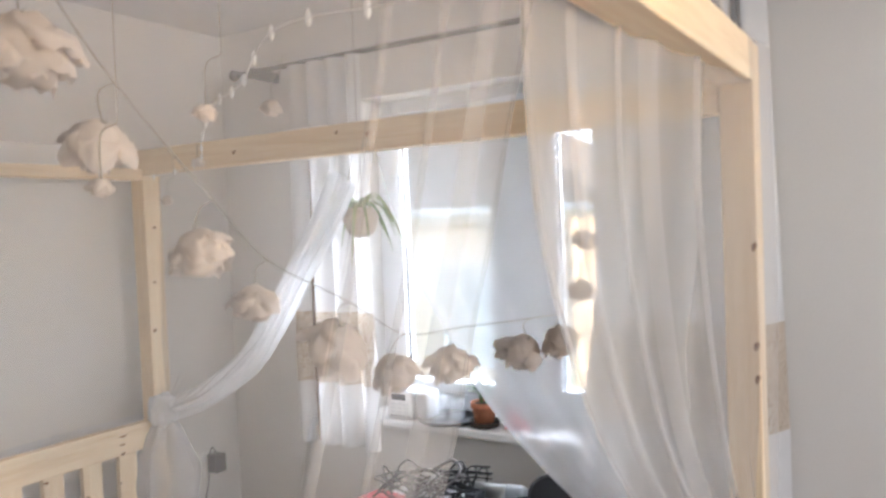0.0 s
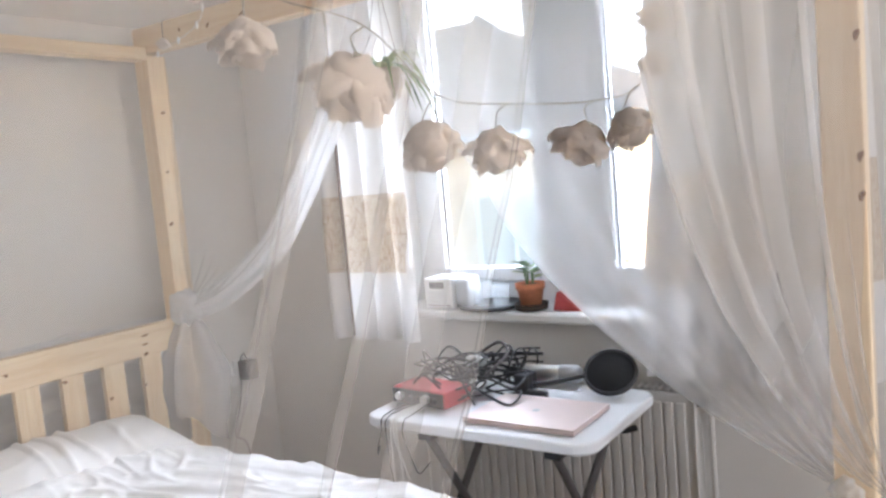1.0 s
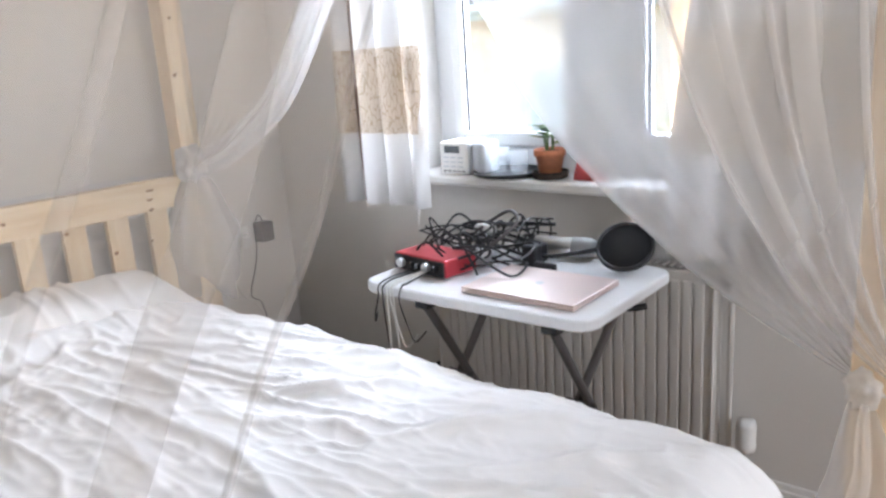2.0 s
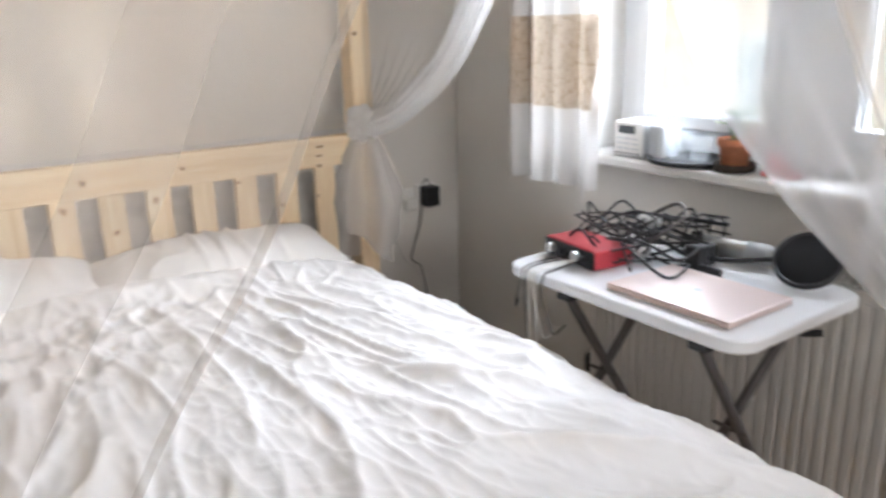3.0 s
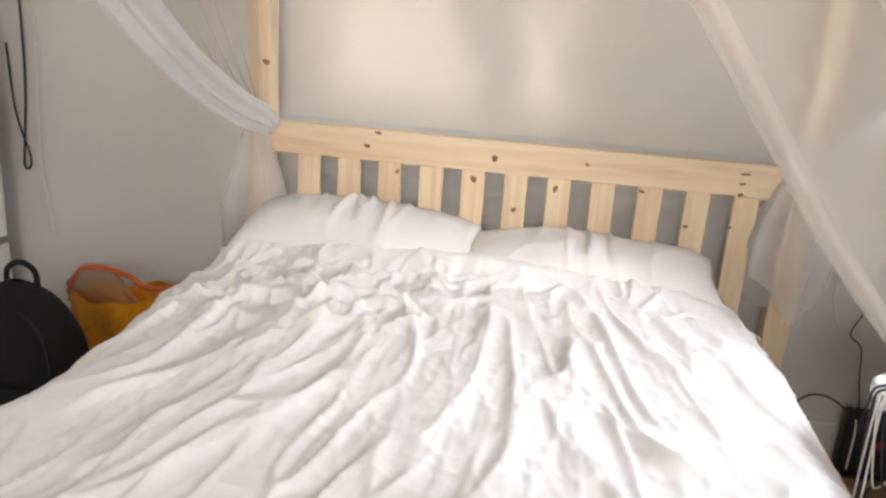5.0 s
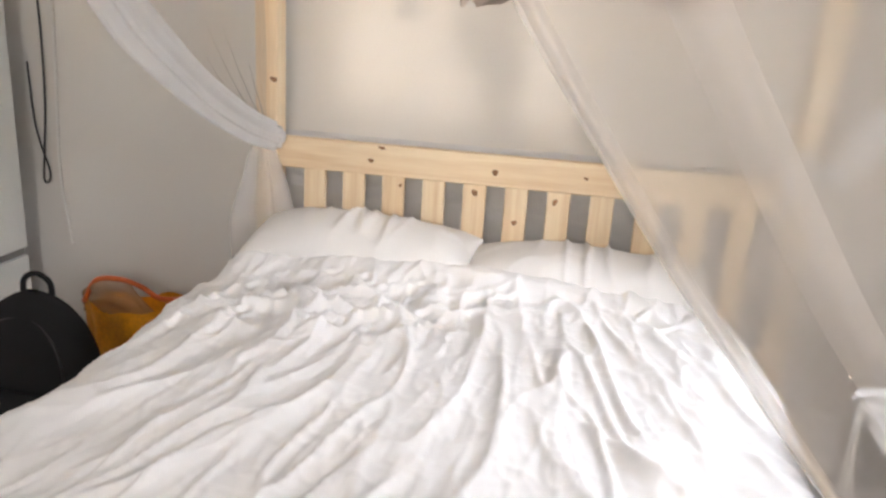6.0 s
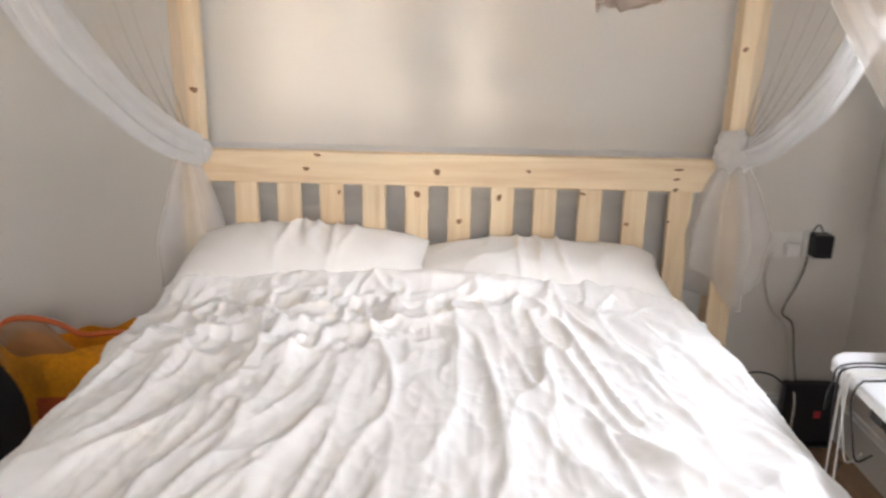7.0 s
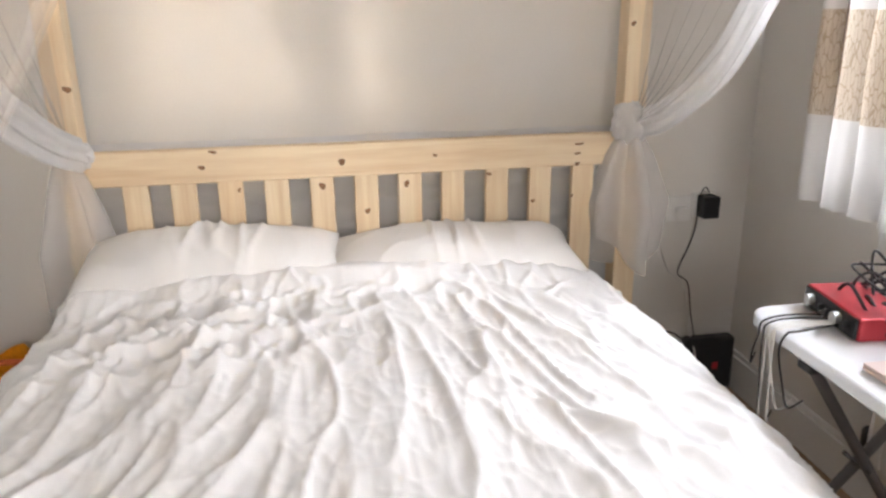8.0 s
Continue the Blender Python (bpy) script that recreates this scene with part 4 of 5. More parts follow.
for x, r in ((-0.06, 0.012), (-0.02, 0.007), (0.005, 0.007), (0.035, 0.013), (0.065, 0.008)):
    part("knob", turned(tube([(x, -0.058, 0.025), (x, -0.070, 0.025)], r, 14), IC), SILVER if r > 0.009 else BLACK, inter)

pop = thing("pop_filter", "round black pop filter lying tilted on the table", "pop filter", at=(-1.115, 1.90, TZ))


def tilted_disc(r, t, centre, rx, ry, profile=None):
    bm_ = lathe(profile or [(r - 0.004, 0), (r, t * 0.3), (r, t * 0.7), (r - 0.004, t)], (0, 0, 0), 40)
    m_ = Euler((rx, ry, 0)).to_matrix()
    for v in bm_.verts:
        v.co = m_ @ v.co + Vector(centre)
    return bm_


PC = (-1.068, 1.885, TZ + 0.058)
part("mesh_disc", tilted_disc(0.064, 0.006, PC, radians(40), radians(14)), BAGCLOTH, pop, "", True)
part("rim", tilted_disc(0.070, 0.012, PC, radians(40), radians(14), [(0.063, -0.003), (0.070, -0.002), (0.071, 0.005), (0.069, 0.010), (0.063, 0.010), (0.063, -0.003)]), BLACK, pop, "", True)
part("gooseneck", tube(spline([(-1.132, 1.87, TZ + 0.05), (-1.22, 1.85, TZ + 0.03), (-1.28, 1.84, TZ + 0.025), (-1.32, 1.86, TZ + 0.03)], 20), 0.006, 8), BLACK, pop)
part("clamp", box(-1.335, -1.285, 1.845, 1.88, TZ + 0.0, TZ + 0.05, 0.004), BLACK, pop)
mic = thing("microphone", "silver studio microphone lying on the table", "microphone", at=(-1.25, 1.92, TZ))
part("body", tube([(-1.36, 1.905, TZ + 0.032), (-1.24, 1.925, TZ + 0.032), (-1.235, 1.926, TZ + 0.032)], 0.024, 20), SILVER, mic, "", True)
part("grille", tube([(-1.235, 1.926, TZ + 0.032), (-1.19, 1.933, TZ + 0.032), (-1.175, 1.935, TZ + 0.032)], 0.026, 20, taper=lambda s: 1.0 if s < 0.6 else 0.7), RADIO, mic, "pale wire mesh grille", True)
part("connector", tube([(-1.36, 1.905, TZ + 0.032), (-1.40, 1.898, TZ + 0.030)], 0.011, 12), BLACK, mic)
mount = thing("shock_mount", "black wire cradle shock mount for a microphone", "shock mount", at=(-1.33, 1.86, TZ))
for x in (-1.355, -1.315):
    part("ring", tube([(x + 0.01 * math.sin(a), 1.895 + 0.05 * math.cos(a), TZ + 0.056 + 0.05 * math.sin(a)) for a in [2 * math.pi * k / 24 for k in range(25)]], 0.003, 6), BLACK, mount)
for k in range(6):
    a = 2 * math.pi * k / 6
    part("strut", tube([(-1.365 + 0.01 * math.sin(a), 1.895 + 0.05 * math.cos(a), TZ + 0.056 + 0.05 * math.sin(a)), (-1.30 + 0.01 * math.sin(a), 1.895 + 0.055 * math.cos(a), TZ + 0.056 + 0.055 * math.sin(a))], 0.003, 6), BLACK, mount)
arm = thing("boom_stand", "folded black spring boom arm on the table", "boom arm", at=(-1.42, 1.85, TZ))
for k, (p, q) in enumerate((((-1.56, 1.88, TZ + 0.05), (-1.30, 1.80, TZ + 0.03)), ((-1.55, 1.90, TZ + 0.07), (-1.28, 1.83, TZ + 0.06)), ((-1.52, 1.86, TZ + 0.085), (-1.26, 1.88, TZ + 0.10)))):
    part("rod", tube([p, q], 0.005, 8), BLACK, arm)
part("joint", box(-1.31, -1.27, 1.79, 1.83, TZ + 0.0, TZ + 0.06, 0.006), BLACK, arm)
part("screw_clamp", box(-1.27, -1.21, 1.785, 1.80, TZ + 0.0, TZ + 0.022, 0.004), BLACK, arm)
heads = thing("headphones", "grey and silver headphones among the cables", "headphones", at=(-1.40, 1.77, TZ))
for x, y, z in ((-1.415, 1.755, TZ + 0.030), (-1.46, 1.845, TZ + 0.075)):
    bm = bmesh.new()
    bmesh.ops.create_icosphere(bm, subdivisions=3, radius=0.030)
    for v in bm.verts:
        v.co = Vector((v.co.x * 1.1, v.co.y, v.co.z * 0.75)) + Vector((x, y, z))
    part("ear_cup", bm, SILVER, heads, "", True)
part("headband", tube(spline([(-1.46, 1.845, TZ + 0.09), (-1.39, 1.86, TZ + 0.13), (-1.34, 1.82, TZ + 0.11), (-1.38, 1.76, TZ + 0.06), (-1.415, 1.755, TZ + 0.04)], 30), 0.005, 8), LEG, heads, "", True)

rng = random.Random(21)
for i in range(9):
    c = thing("audio_cable", "coiled black audio cable heaped on the table", "cable", "cables heaped on the table", at=(-1.4, 1.8, TZ))
    pts = []
    cx, cy = rng.uniform(-1.50, -1.33), rng.uniform(1.70, 1.88)
    r0 = rng.uniform(0.05, 0.11)
    ph = rng.uniform(0, 6.28)
    for k in range(rng.randint(8, 13)):
        a = ph + k * 1.15
        r = r0 * rng.uniform(0.7, 1.2)
        pts.append((min(-1.26, max(-1.60, cx + r * math.cos(a) * 1.25)), min(1.94, max(1.63, cy + r * math.sin(a) * 0.8)), TZ + 0.006 + 0.11 * rng.random() ** 1.3))
    part("lead", tube(spline(pts, 90), rng.choice((0.0028, 0.0034)), 6), CABLE, c)
for i, (x, y, dz, dx, w) in enumerate(((-1.60, 1.60, 0.10, -0.02, 1), (-1.585, 1.58, 0.22, 0.02, 1), (-1.57, 1.56, 0.46, 0.01, 0), (-1.55, 1.55, 0.56, 0.05, 0), (-1.56, 1.57, 0.15, 0.04, 0), (-1.53, 1.535, 0.13, 0.04, 1))):
    c = thing("hanging_cable", "thin cable looped over the table edge" if w else "thin white cable drooping from the table", "cable", "cables hanging from the table", at=(x, y, TZ))
    part("lead", tube(spline([(-1.47, 1.66, TZ + 0.02), (x + 0.06, y, TZ + 0.010), (x + 0.055, 1.512, TZ + 0.004), (x + 0.055, 1.500, TZ - 0.03), (x + 0.05 + dx * 0.6, 1.503, TZ - dz * 0.7), (x + 0.05 + dx, 1.508, TZ - dz), (x + 0.065 + dx * 1.5, 1.512, TZ - dz * 0.75)], 50), 0.0020, 6), CABLE if w else WHITE_CABLE, c)

# ---------------------------------------------------------------- things on the sill
SZ = 0.905
radio = thing("clock_radio", "silver grey clock radio with dark display", "radio", at=(-1.68, 2.10, SZ))
part("case", box(-1.780, -1.668, 2.062, 2.165, SZ, SZ + 0.102, 0.006, 3), RADIO, radio)
part("front", box(-1.776, -1.672, 2.058, 2.064, SZ + 0.003, SZ + 0.099, 0.002), TRIM, radio, "pale front panel")
part("side_cheek", box(-1.668, -1.618, 2.070, 2.16, SZ, SZ + 0.100, 0.014, 4), RADIO, radio, "grey curved side", True)
part("display", box(-1.758, -1.700, 2.0555, 2.059, SZ + 0.068, SZ + 0.090, 0.001), DISPLAY, radio, "dark blank display")
for r_ in range(4):
    for k in range(3 if r_ else 5):
        w_ = 0.020 if r_ else 0.010
        part("button", box(-1.764 + (w_ + 0.008) * k, -1.764 + (w_ + 0.008) * k + w_, 2.0555, 2.059, SZ + 0.010 + 0.014 * r_, SZ + 0.014 + 0.014 * r_, 0.0008), RADIO if r_ else BLACK, radio)
tray = thing("tray", "black shallow tray on the window sill", "tray", at=(-1.56, 2.11, SZ))
part("dish", lathe([(0.05, 0), (0.098, 0.004), (0.108, 0.016), (0.102, 0.016), (0.094, 0.008), (0.02, 0.006)], (-1.555, 2.105, SZ), 40), BLACK, tray, "", True)
for x, y, h in ((-1.59, 2.11, 0.075), (-1.525, 2.12, 0.065)):
    gl = thing("drinking_glass", "clear drinking glass standing on the black tray", "glass", "glasses on the tray", at=(x, y, SZ + 0.008))
    part("vessel", lathe([(0.022, 0), (0.025, 0.002), (0.030, h), (0.0285, h), (0.024, 0.006), (0.002, 0.006)], (x, y, SZ + 0.0075), 28), THIN_GLASS, gl, "", True)
pot = thing("potted_plant", "small green plant in a terracotta pot and saucer", "plant", at=(-1.40, 2.10, SZ))
POT = (-1.402, 2.095, SZ)
part("saucer", lathe([(0.040, 0), (0.050, 0.004), (0.053, 0.022), (0.049, 0.022), (0.045, 0.008), (0.01, 0.006)], POT, 32), SOIL, pot, "dark brown saucer", True)
part("pot", lathe([(0.030, 0.007), (0.041, 0.066), (0.045, 0.066), (0.046, 0.085), (0.041, 0.085), (0.039, 0.076), (0.005, 0.074)], POT, 32), TERRACOTTA, pot, "terracotta pot", True)
part("soil", lathe([(0.039, 0.070), (0.036, 0.078), (0.004, 0.081)], POT, 24), SOIL, pot)
rng = random.Random(3)


def leaf(bm_, p, d, up, length, width):
    p, d = Vector(p), Vector(d).normalized()
    s = d.cross(Vector(up)).normalized()
    n_ = s.cross(d)
    last = None
    for k in range(6):
        t = k / 5
        w = width * math.sin(math.pi * min(0.98, 0.08 + t * 0.9)) * 0.5
        c = p + d * length * t - n_ * length * 0.35 * t * t
        row = [bm_.verts.new(c - s * w), bm_.verts.new(c - n_ * w * 0.35), bm_.verts.new(c + s * w)]
        if last:
            for a in range(2):
                bm_.faces.new((last[a], last[a + 1], row[a + 1], row[a]))
        last = row


for k in range(16):
    a = rng.uniform(0, 6.28)
    top = Vector((POT[0] + 0.035 * math.cos(a) * rng.random(), POT[1] + 0.03 * math.sin(a) * rng.random(), SZ + 0.10 + 0.05 * rng.random()))
    part("stem", tube([(POT[0] + 0.01 * math.cos(a), POT[1] + 0.01 * math.sin(a), SZ + 0.076), top], 0.0012, 5), LEAF, pot)
    for j in range(2):
        bm = bmesh.new()
        leaf(bm, top, (math.cos(a + j * 1.4), math.sin(a + j * 1.4), 0.6), (0, 0, 1), rng.uniform(0.025, 0.045), rng.uniform(0.016, 0.026))
        part("leaf", bm, LEAF_PALE if rng.random() < 0.4 else LEAF, pot, "", True)
wedge = thing("red_wedge", "small red triangular packet on the window sill", "packet", at=(-1.285, 2.10, SZ))
bm = bmesh.new()
pts = [(-1.325, 2.085, SZ), (-1.235, 2.085, SZ), (-1.310, 2.085, SZ + 0.060), (-1.325, 2.125, SZ), (-1.235, 2.125, SZ), (-1.310, 2.125, SZ + 0.060)]
vs = [bm.verts.new(p) for p in pts]
for f in ((0, 1, 2), (5, 4, 3), (0, 3, 4, 1), (1, 4, 5, 2), (2, 5, 3, 0)):
    bm.faces.new([vs[i] for i in f])
bmesh.ops.bevel(bm, geom=list(bm.edges), offset=0.003, segments=2, affect="EDGES")
part("packet_body", bm, PACKET, wedge)

# ---------------------------------------------------------------- hanging spider plant
HP = Vector((-1.66, 1.80, 1.62))
hp = thing("hanging_plant", "spider plant in a hanging beige planter", "plant", at=(HP.x, HP.y, HP.z))
part("planter", lathe([(0.020, -0.06), (0.042, -0.045), (0.058, 0.0), (0.060, 0.035), (0.055, 0.035), (0.050, 0.02), (0.01, 0.015)], HP, 28), PLANTER, hp, "round beige planter", True)
for k in range(3):
    a = 2 * math.pi * k / 3
    part("cord", tube([(HP.x + 0.058 * math.cos(a), HP.y + 0.058 * math.sin(a), HP.z + 0.03), (HP.x, HP.y, HP.z + 0.30)], 0.0014, 5), VINE, hp)
part("hook", tube([(HP.x, HP.y, HP.z + 0.30), (HP.x, HP.y, H)], 0.0016, 5), VINE, hp)
rng = random.Random(8)
for k in range(34):
    a = rng.uniform(0, 6.28)
    ln = rng.uniform(0.14, 0.30)
    bm = bmesh.new()
    d = Vector((math.cos(a), math.sin(a), 0))
    s = Vector((-math.sin(a), math.cos(a), 0))
    last = None
    lift = rng.uniform(0.5, 1.2)
    for i in range(10):
        t = i / 9
        c = HP + Vector((0, 0, 0.03)) + d * (ln * t * 0.8) + Vector((0, 0, ln * (lift * t - 1.25 * t * t)))
        w = 0.0065 * (1 - t) ** 0.6 + 0.0005
        row = [bm.verts.new(c - s * w), bm.verts.new(c + s * w)]
        if last:
            bm.faces.new((last[0], last[1], row[1], row[0]))
        last = row
    part("leaf", bm, LEAF_PALE if k % 3 else LEAF, hp, "", True)

# ---------------------------------------------------------------- flower garland
def flower(name, at, size, seed, yaw, tip=0.0):
    """A cream cloth rose that hangs head down from its stalk."""
    f = thing(name, "cream cloth flower hanging head down from a wire", "flower", "flowers on the garland", at=at)
    rg = random.Random(seed)
    base = Vector(at)
    size *= 0.88
    m_ = Euler((tip * math.sin(yaw), tip * math.cos(yaw), yaw)).to_matrix()
    for ring, (count, reach, drop, start) in enumerate(((4, 0.28, 0.24, 0.10), (5, 0.39, 0.20, 0.06), (6, 0.47, 0.14, 0.0))):
        for k in range(count):
            a0 = 2 * math.pi * (k + 0.5 * ring) / count + rg.uniform(-0.25, 0.25)
            wide = rg.uniform(0.95, 1.25) * math.pi / count * 1.15
            far = reach * rg.uniform(0.85, 1.18)
            dip = drop + rg.uniform(-0.10, 0.10)
            sd = rg.random() * 20
            bm_ = bmesh.new()

            def fn(u, v, a0=a0, wide=wide, far=far, dip=dip, start=start, sd=sd):
                b = 2 * u - 1
                edge = 1 - 0.38 * abs(b) ** 1.6 * v
                rad = far * edge * math.sin(math.pi / 2 * min(1.0, v * 1.15)) * (1 + 0.22 * nz(b * 4, v * 3, sd)) + 0.10 * max(0.0, v - 0.8)
                z = 0.24 - start - (dip + 0.30) * v ** 1.5 + 0.16 * b * b * v - 0.13 * nz(b * 3.4, v * 3, sd + 5) * v
                ang_ = a0 + b * wide * (0.9 + 0.25 * math.sin(math.pi * v)) + 0.18 * nz(v * 3, sd)
                return m_ @ (Vector((rad * math.cos(ang_), rad * math.sin(ang_), z * 0.82)) * size) + base

            sheet(fn, 10, 8, bm_)
            part("petal", bm_, PETAL, f, "", True)
    bm_ = bmesh.new()
    bmesh.ops.create_icosphere(bm_, subdivisions=3, radius=0.35 * size)
    for v in bm_.verts:
        d = v.co.normalized()
        v.co = base + m_ @ (Vector((v.co.x, v.co.y, v.co.z * 0.95)) * (1 + 0.3 * nz(d.x * 2.5, d.y * 2.5, d.z * 2 + seed)) + Vector((0, 0, -0.04 * size)))
    part("heart", bm_, PETAL, f, "", True)
    part("calyx", tube([base + m_ @ Vector((0, 0, 0.30 * size)), base + m_ @ Vector((0, 0, 0.20 * size))], 0.06 * size, 8), VINE, f)
    part("stalk", tube(spline([base + Vector((0.015, 0.01, 0.055)), base + Vector((0.004, 0, 0.045)), base + m_ @ Vector((0, 0, 0.26 * size))], 8), 0.0010, 6), VINE, f)
    return f


FLOWERS = [(-0.72, 0.195, 1.745, 0.10), (-0.783, 0.299, 1.683, 0.08), (-0.799, 0.423, 1.575, 0.085), (-0.90, 0.600, 1.500, 0.085), (-0.790, 0.634, 1.442, 0.115), (-0.801, 0.774, 1.379, 0.098),
           (-0.786, 0.906, 1.371, 0.100), (-0.724, 1.042, 1.371, 0.098), (-0.667, 1.071, 1.388, 0.090), (-0.640, 1.108, 1.472, 0.06), (-0.675, 1.227, 1.555, 0.06), (-0.527, 1.263, 1.69, 0.045)]
for i, (x, y, z, s) in enumerate(FLOWERS):
    flower("garland_flower", (x, y, z), s, 40 + i, 1.7 * i, 0.55 * math.sin(i * 2.1))
vine = thing("garland_wire", "thin grey garland wire strung between the bed beams", "garland", at=(-0.75, 0.75, 1.8))
part("wire", tube(spline([(-0.52, 0.06, 1.80)] + [q for x, y, z, s in FLOWERS[:9] for q in ((x + 0.015, y + 0.01, z + 0.055),)] + [(-0.625, 1.118, 1.527), (-0.66, 1.237, 1.61), (-0.515, 1.27, 1.745), (-0.51, 1.30, 1.80)], 260), 0.0009, 6), VINE, vine)
# small lights and buds on a thin string under the roof net
string = thing("string_lights", "string of tiny clear lights with dangling buds", "string lights", at=(-1.1, 0.9, 1.86))
ctrl = [(-0.52, 0.45, 1.80), (-0.84, 0.60, 1.855), (-1.10, 0.78, 1.84), (-1.35, 0.94, 1.85), (-1.62, 1.14, 1.82), (-1.95, 1.40, 1.80), (-2.40, 1.57, 1.79)]
line = spline(ctrl, 90)
part("wire", tube(line, 0.0012, 5), WHITE_CABLE, string)
for i in range(4, 90, 6):
    p = line[i]
    part("bead", lathe([(0.001, -0.012), (0.004, -0.006), (0.004, 0.004), (0.001, 0.010)], p, 8), LEDWHITE, string)
for i, (x, y, z, s) in enumerate(((-1.05, 0.80, 1.80, 0.045), (-0.734, 0.385, 1.715, 0.03), (-0.75, 0.277, 1.64, 0.028), (-1.72, 1.11, 1.68, 0.04), (-1.65, 1.15, 1.77, 0.04))):
    bud = flower("garland_bud", (x, y, z), s, 80 + i, i, 0.2)
    tagged(bud, "small closed cream cloth bud on a thread", "flower", "buds under the canopy")
    part("thread", tube([(x + 0.015, y + 0.01, z + 0.055), (x + 0.015, y + 0.012, 1.885)], 0.0008, 4), VINE, bud)

# ---------------------------------------------------------------- wardrobe side of the room
ward = thing("wardrobe", "tall white wardrobe with doors above a drawer", "wardrobe", at=(-1.7, -1.18, 0))
part("carcass", box(-2.48, -0.30, YL + 0.01, -0.900, 0.05, 2.05, 0.003), DOOR_WHITE, ward)
part("plinth", box(-2.48, -0.30, YL + 0.03, -0.93, 0.0, 0.05), GAP, ward)
for k in range(3):
    x0 = -2.48 + 0.727 * k
    d_ = part("door", box(x0 + 0.002, x0 + 0.724, -0.898, -0.880, 0.475, 2.045, 0.002), DOOR_WHITE, ward)
    w_ = part("drawer", box(x0 + 0.002, x0 + 0.724, -0.898, -0.880, 0.06, 0.445, 0.002), DOOR_WHITE, ward)
# shade between doors and drawers, painted as a dark grey strip
part("shadow_gap", box(-2.478, -0.302, -0.8995, -0.892, 0.447, 0.473), GAP, ward, "grey strip painting the shade in the gap")


def backpack():
    b = thing("backpack", "black nylon backpack standing on the floor", "backpack", at=(-2.0, -0.52, 0))
    c = Vector((-1.98, -0.47, 0.0))

    def fn(u, v):
        a = 2 * math.pi * u
        h = 0.53 * v
        w = 0.18 * (1 - 0.10 * v) * max(0.02, (1 - max(0, (v - 0.55) / 0.45) ** 2.4)) ** 0.55
        d = 0.105 * (1 - 0.25 * v) * max(0.02, (1 - max(0, (v - 0.6) / 0.4) ** 2.2)) ** 0.55
        ca, sa = math.cos(a), math.sin(a)
        k = (abs(ca) ** 3 + abs(sa) ** 3) ** (-1 / 3)
        bump_ = 1 + 0.05 * nz(ca * 1.5, sa * 1.5, h * 6)
        return c + Vector((d * k * ca * bump_, w * k * sa * bump_, h + 0.004))

    part("body", sheet(fn, 48, 36, wrap=True), BAGCLOTH, b, "", True)
    part("base", box(c.x - 0.09, c.x + 0.09, c.y - 0.15, c.y + 0.15, 0.0, 0.03, 0.012), BAGCLOTH, b)
    part("front_pocket", box(c.x + 0.085, c.x + 0.125, c.y - 0.12, c.y + 0.12, 0.05, 0.27, 0.018, 4), BAGCLOTH, b, "", True)
    part("handle", tube(spline([(c.x - 0.02, c.y - 0.045, 0.50), (c.x - 0.02, c.y - 0.040, 0.555), (c.x - 0.02, c.y, 0.578), (c.x - 0.02, c.y + 0.040, 0.555), (c.x - 0.02, c.y + 0.045, 0.50)], 24), 0.008, 10), BAGCLOTH, b, "carrying loop", True)
    part("zip", tube(spline([(c.x + 0.075, c.y - 0.13, 0.20), (c.x + 0.075, c.y - 0.125, 0.36), (c.x + 0.06, c.y - 0.07, 0.45), (c.x + 0.055, c.y, 0.47), (c.x + 0.06, c.y + 0.07, 0.45), (c.x + 0.075, c.y + 0.125, 0.36), (c.x + 0.075, c.y + 0.13, 0.20)], 50), 0.0035, 6), BLACK, b)


backpack()


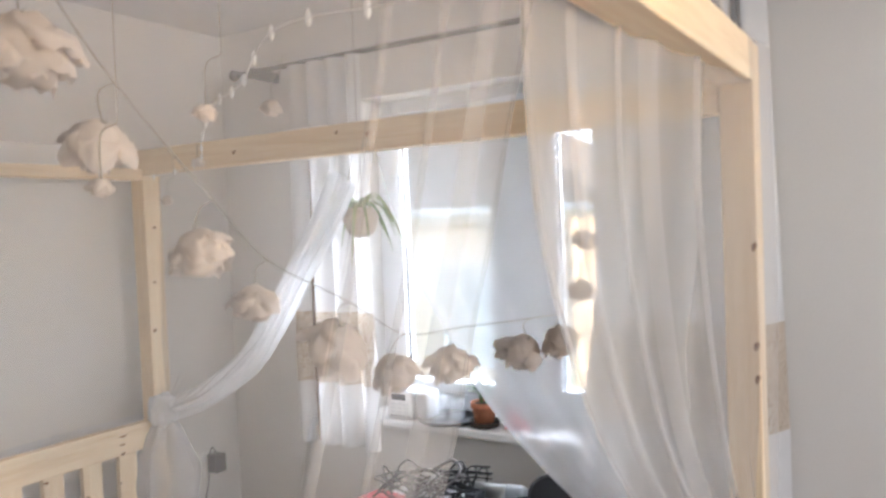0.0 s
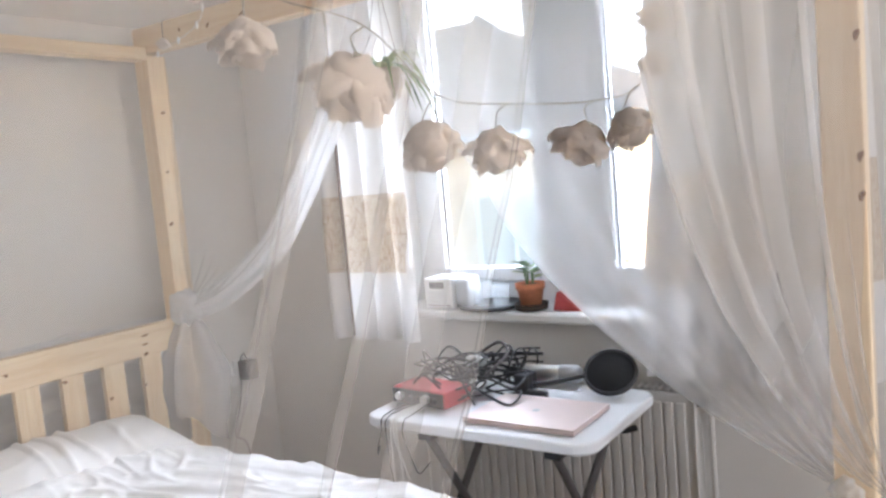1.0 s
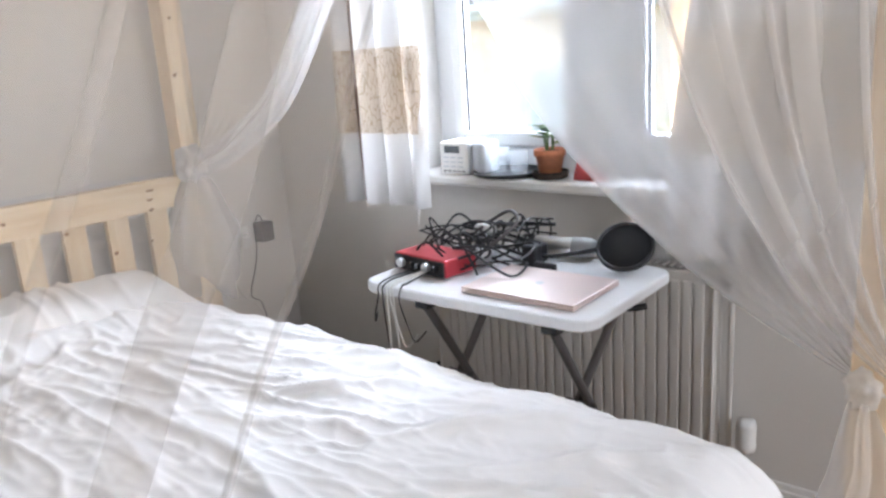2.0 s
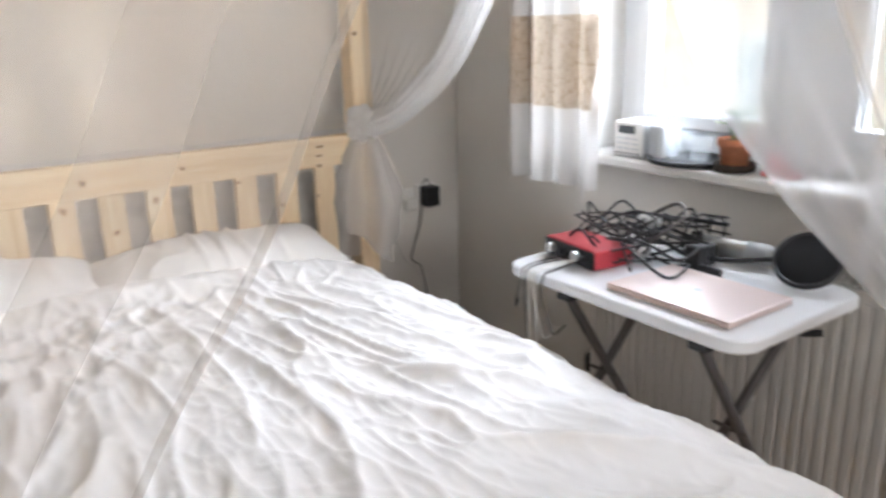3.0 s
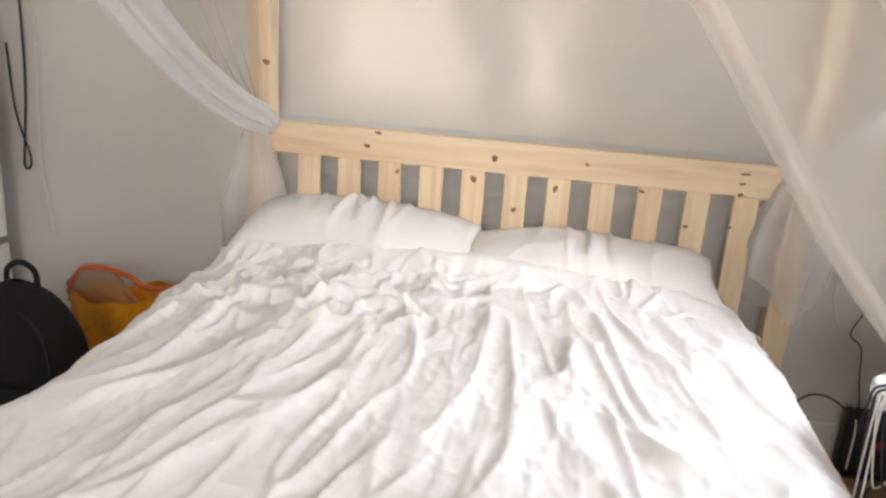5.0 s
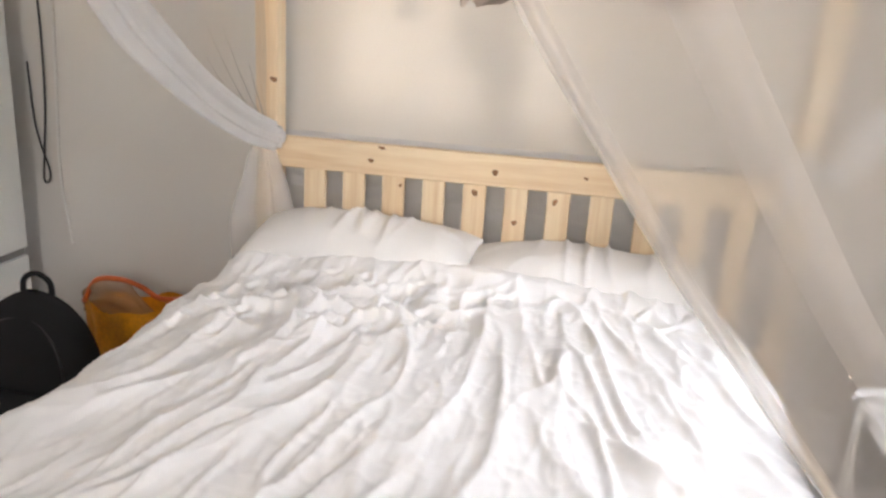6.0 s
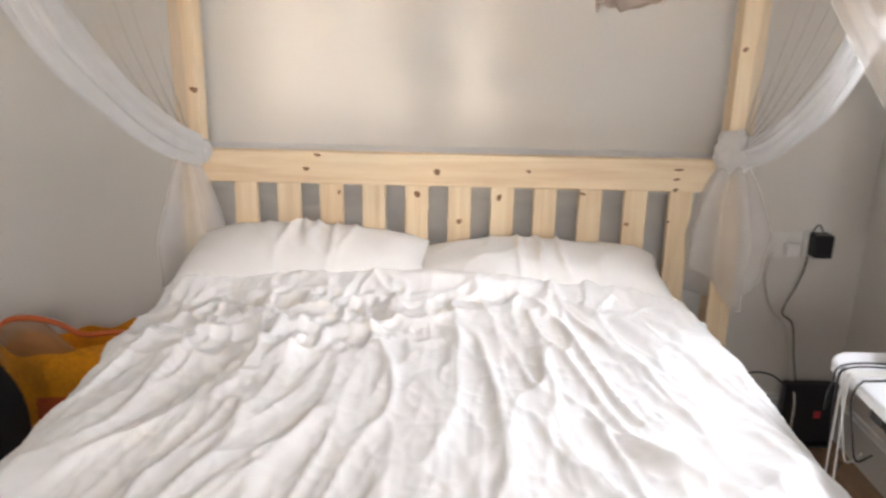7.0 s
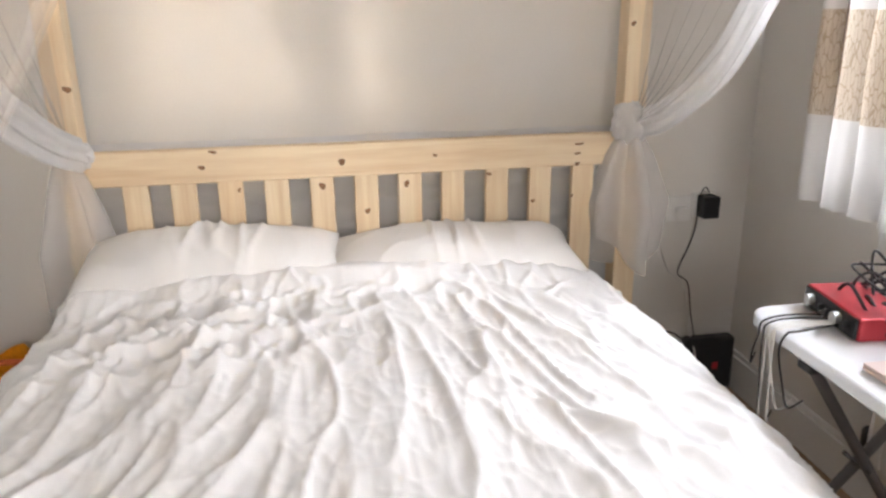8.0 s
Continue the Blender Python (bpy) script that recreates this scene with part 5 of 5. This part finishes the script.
def carrier_bag():
    b = thing("carrier_bag", "orange plastic carrier bag slumped on the floor", "bag", at=(-2.40, -0.42, 0))
    c = Vector((-2.40, -0.34, 0))

    def fn(u, v):
        a = 2 * math.pi * u
        ca, sa = math.cos(a), math.sin(a)
        h = v * (0.360 + 0.035 * sa + 0.05 * nz(ca * 1.8, sa * 1.8, 3))
        k = 1 + 0.12 * nz(ca * 2, sa * 2, h * 7) - 0.10 * v + 0.05 * crease(ca * 3, sa * 3 + h * 4, 6.5, 2)
        return c + Vector((0.105 * k * ca, 0.27 * k * sa, h + 0.003))

    part("sack", sheet(fn, 72, 26, wrap=True), ORANGE, b, "", True)
    part("print_panel", sheet(lambda u, v: fn(0.93 + 0.10 * u, 0.15 + 0.45 * v) + Vector((0.004, 0, 0)), 8, 8), ORANGE_RED, b, "orange red printed patch", True)
    part("inner_fold", sheet(lambda u, v: c + Vector((0.03 + 0.03 * nz(u * 3, v * 3, 5), -0.26 + 0.30 * u, 0.31 + 0.125 * v * math.sin(math.pi * min(1, u * 0.8 + 0.2)))), 24, 10), BAG_CLEAR, b, "loose see-through fold", True)
    part("handle", tube(spline([(c.x + 0.04, c.y - 0.25, 0.35), (c.x + 0.04, c.y - 0.20, 0.43), (c.x + 0.03, c.y - 0.12, 0.440), (c.x + 0.03, c.y - 0.04, 0.422), (c.x + 0.04, c.y + 0.03, 0.395), (c.x + 0.04, c.y + 0.13, 0.405), (c.x + 0.04, c.y + 0.23, 0.40)], 36), 0.009, 8), ORANGE_RED, b, "orange strap", True)
    part("contents", box(c.x - 0.07, c.x + 0.06, c.y - 0.20, c.y + 0.20, 0.01, 0.30, 0.04, 3), ORANGE, b)


carrier_bag()
for nm, lb, mat_, pts in (("wall_cable", "thin white cable hanging down the wall", WHITE_CABLE, [(XW + 0.02, -0.83, 1.60), (XW + 0.015, -0.79, 1.30), (XW + 0.012, -0.80, 1.0), (XW + 0.012, -0.81, 0.72), (XW + 0.015, -0.785, 0.47)]),
                          ("wall_cable", "thin black cable looped down the wall", CABLE, [(XW + 0.02, -0.86, 1.62), (XW + 0.015, -0.84, 1.30), (XW + 0.012, -0.845, 1.0), (XW + 0.012, -0.865, 0.80), (XW + 0.014, -0.875, 0.70), (XW + 0.014, -0.86, 0.685), (XW + 0.014, -0.850, 0.73), (XW + 0.014, -0.89, 0.88), (XW + 0.016, -0.90, 1.10)])):
    c = thing(nm, lb, "cable", "cables on the wall", at=pts[0])
    part("lead", tube(spline(pts, 50), 0.0050 if mat_ == WHITE_CABLE else 0.0036, 6), mat_, c)
shelf = thing("wall_shelf", "small white wall bracket holding the cables", "shelf", at=(XW, -0.84, 1.5))
part("plate", box(XW, XW + 0.06, -0.93, -0.77, 1.50, 1.53, 0.004), TRIM, shelf)

# ---------------------------------------------------------------- floor boards
FB = {}
for i in range(12):
    for j in range(4):
        y0 = YL + 0.30 * i + 0.001
        x0 = XW + 1.25 * j + 0.001
        y1, x1 = min(y0 + 0.298, YW), min(x0 + 1.248, XB)
        key = (round(y1 - y0, 3), round(x1 - x0, 3))
        if key not in FB:
            ob = part("floor_board", box(0, x1 - x0, 0, y1 - y0, -0.012, 0, 0.0015, 1), FLOOR, floor_ob)
            FB[key] = ob.data
        else:
            ob = new("floor_board", FB[key])
            ob.parent = floor_ob
        ob.location = (x0, y0, 0)
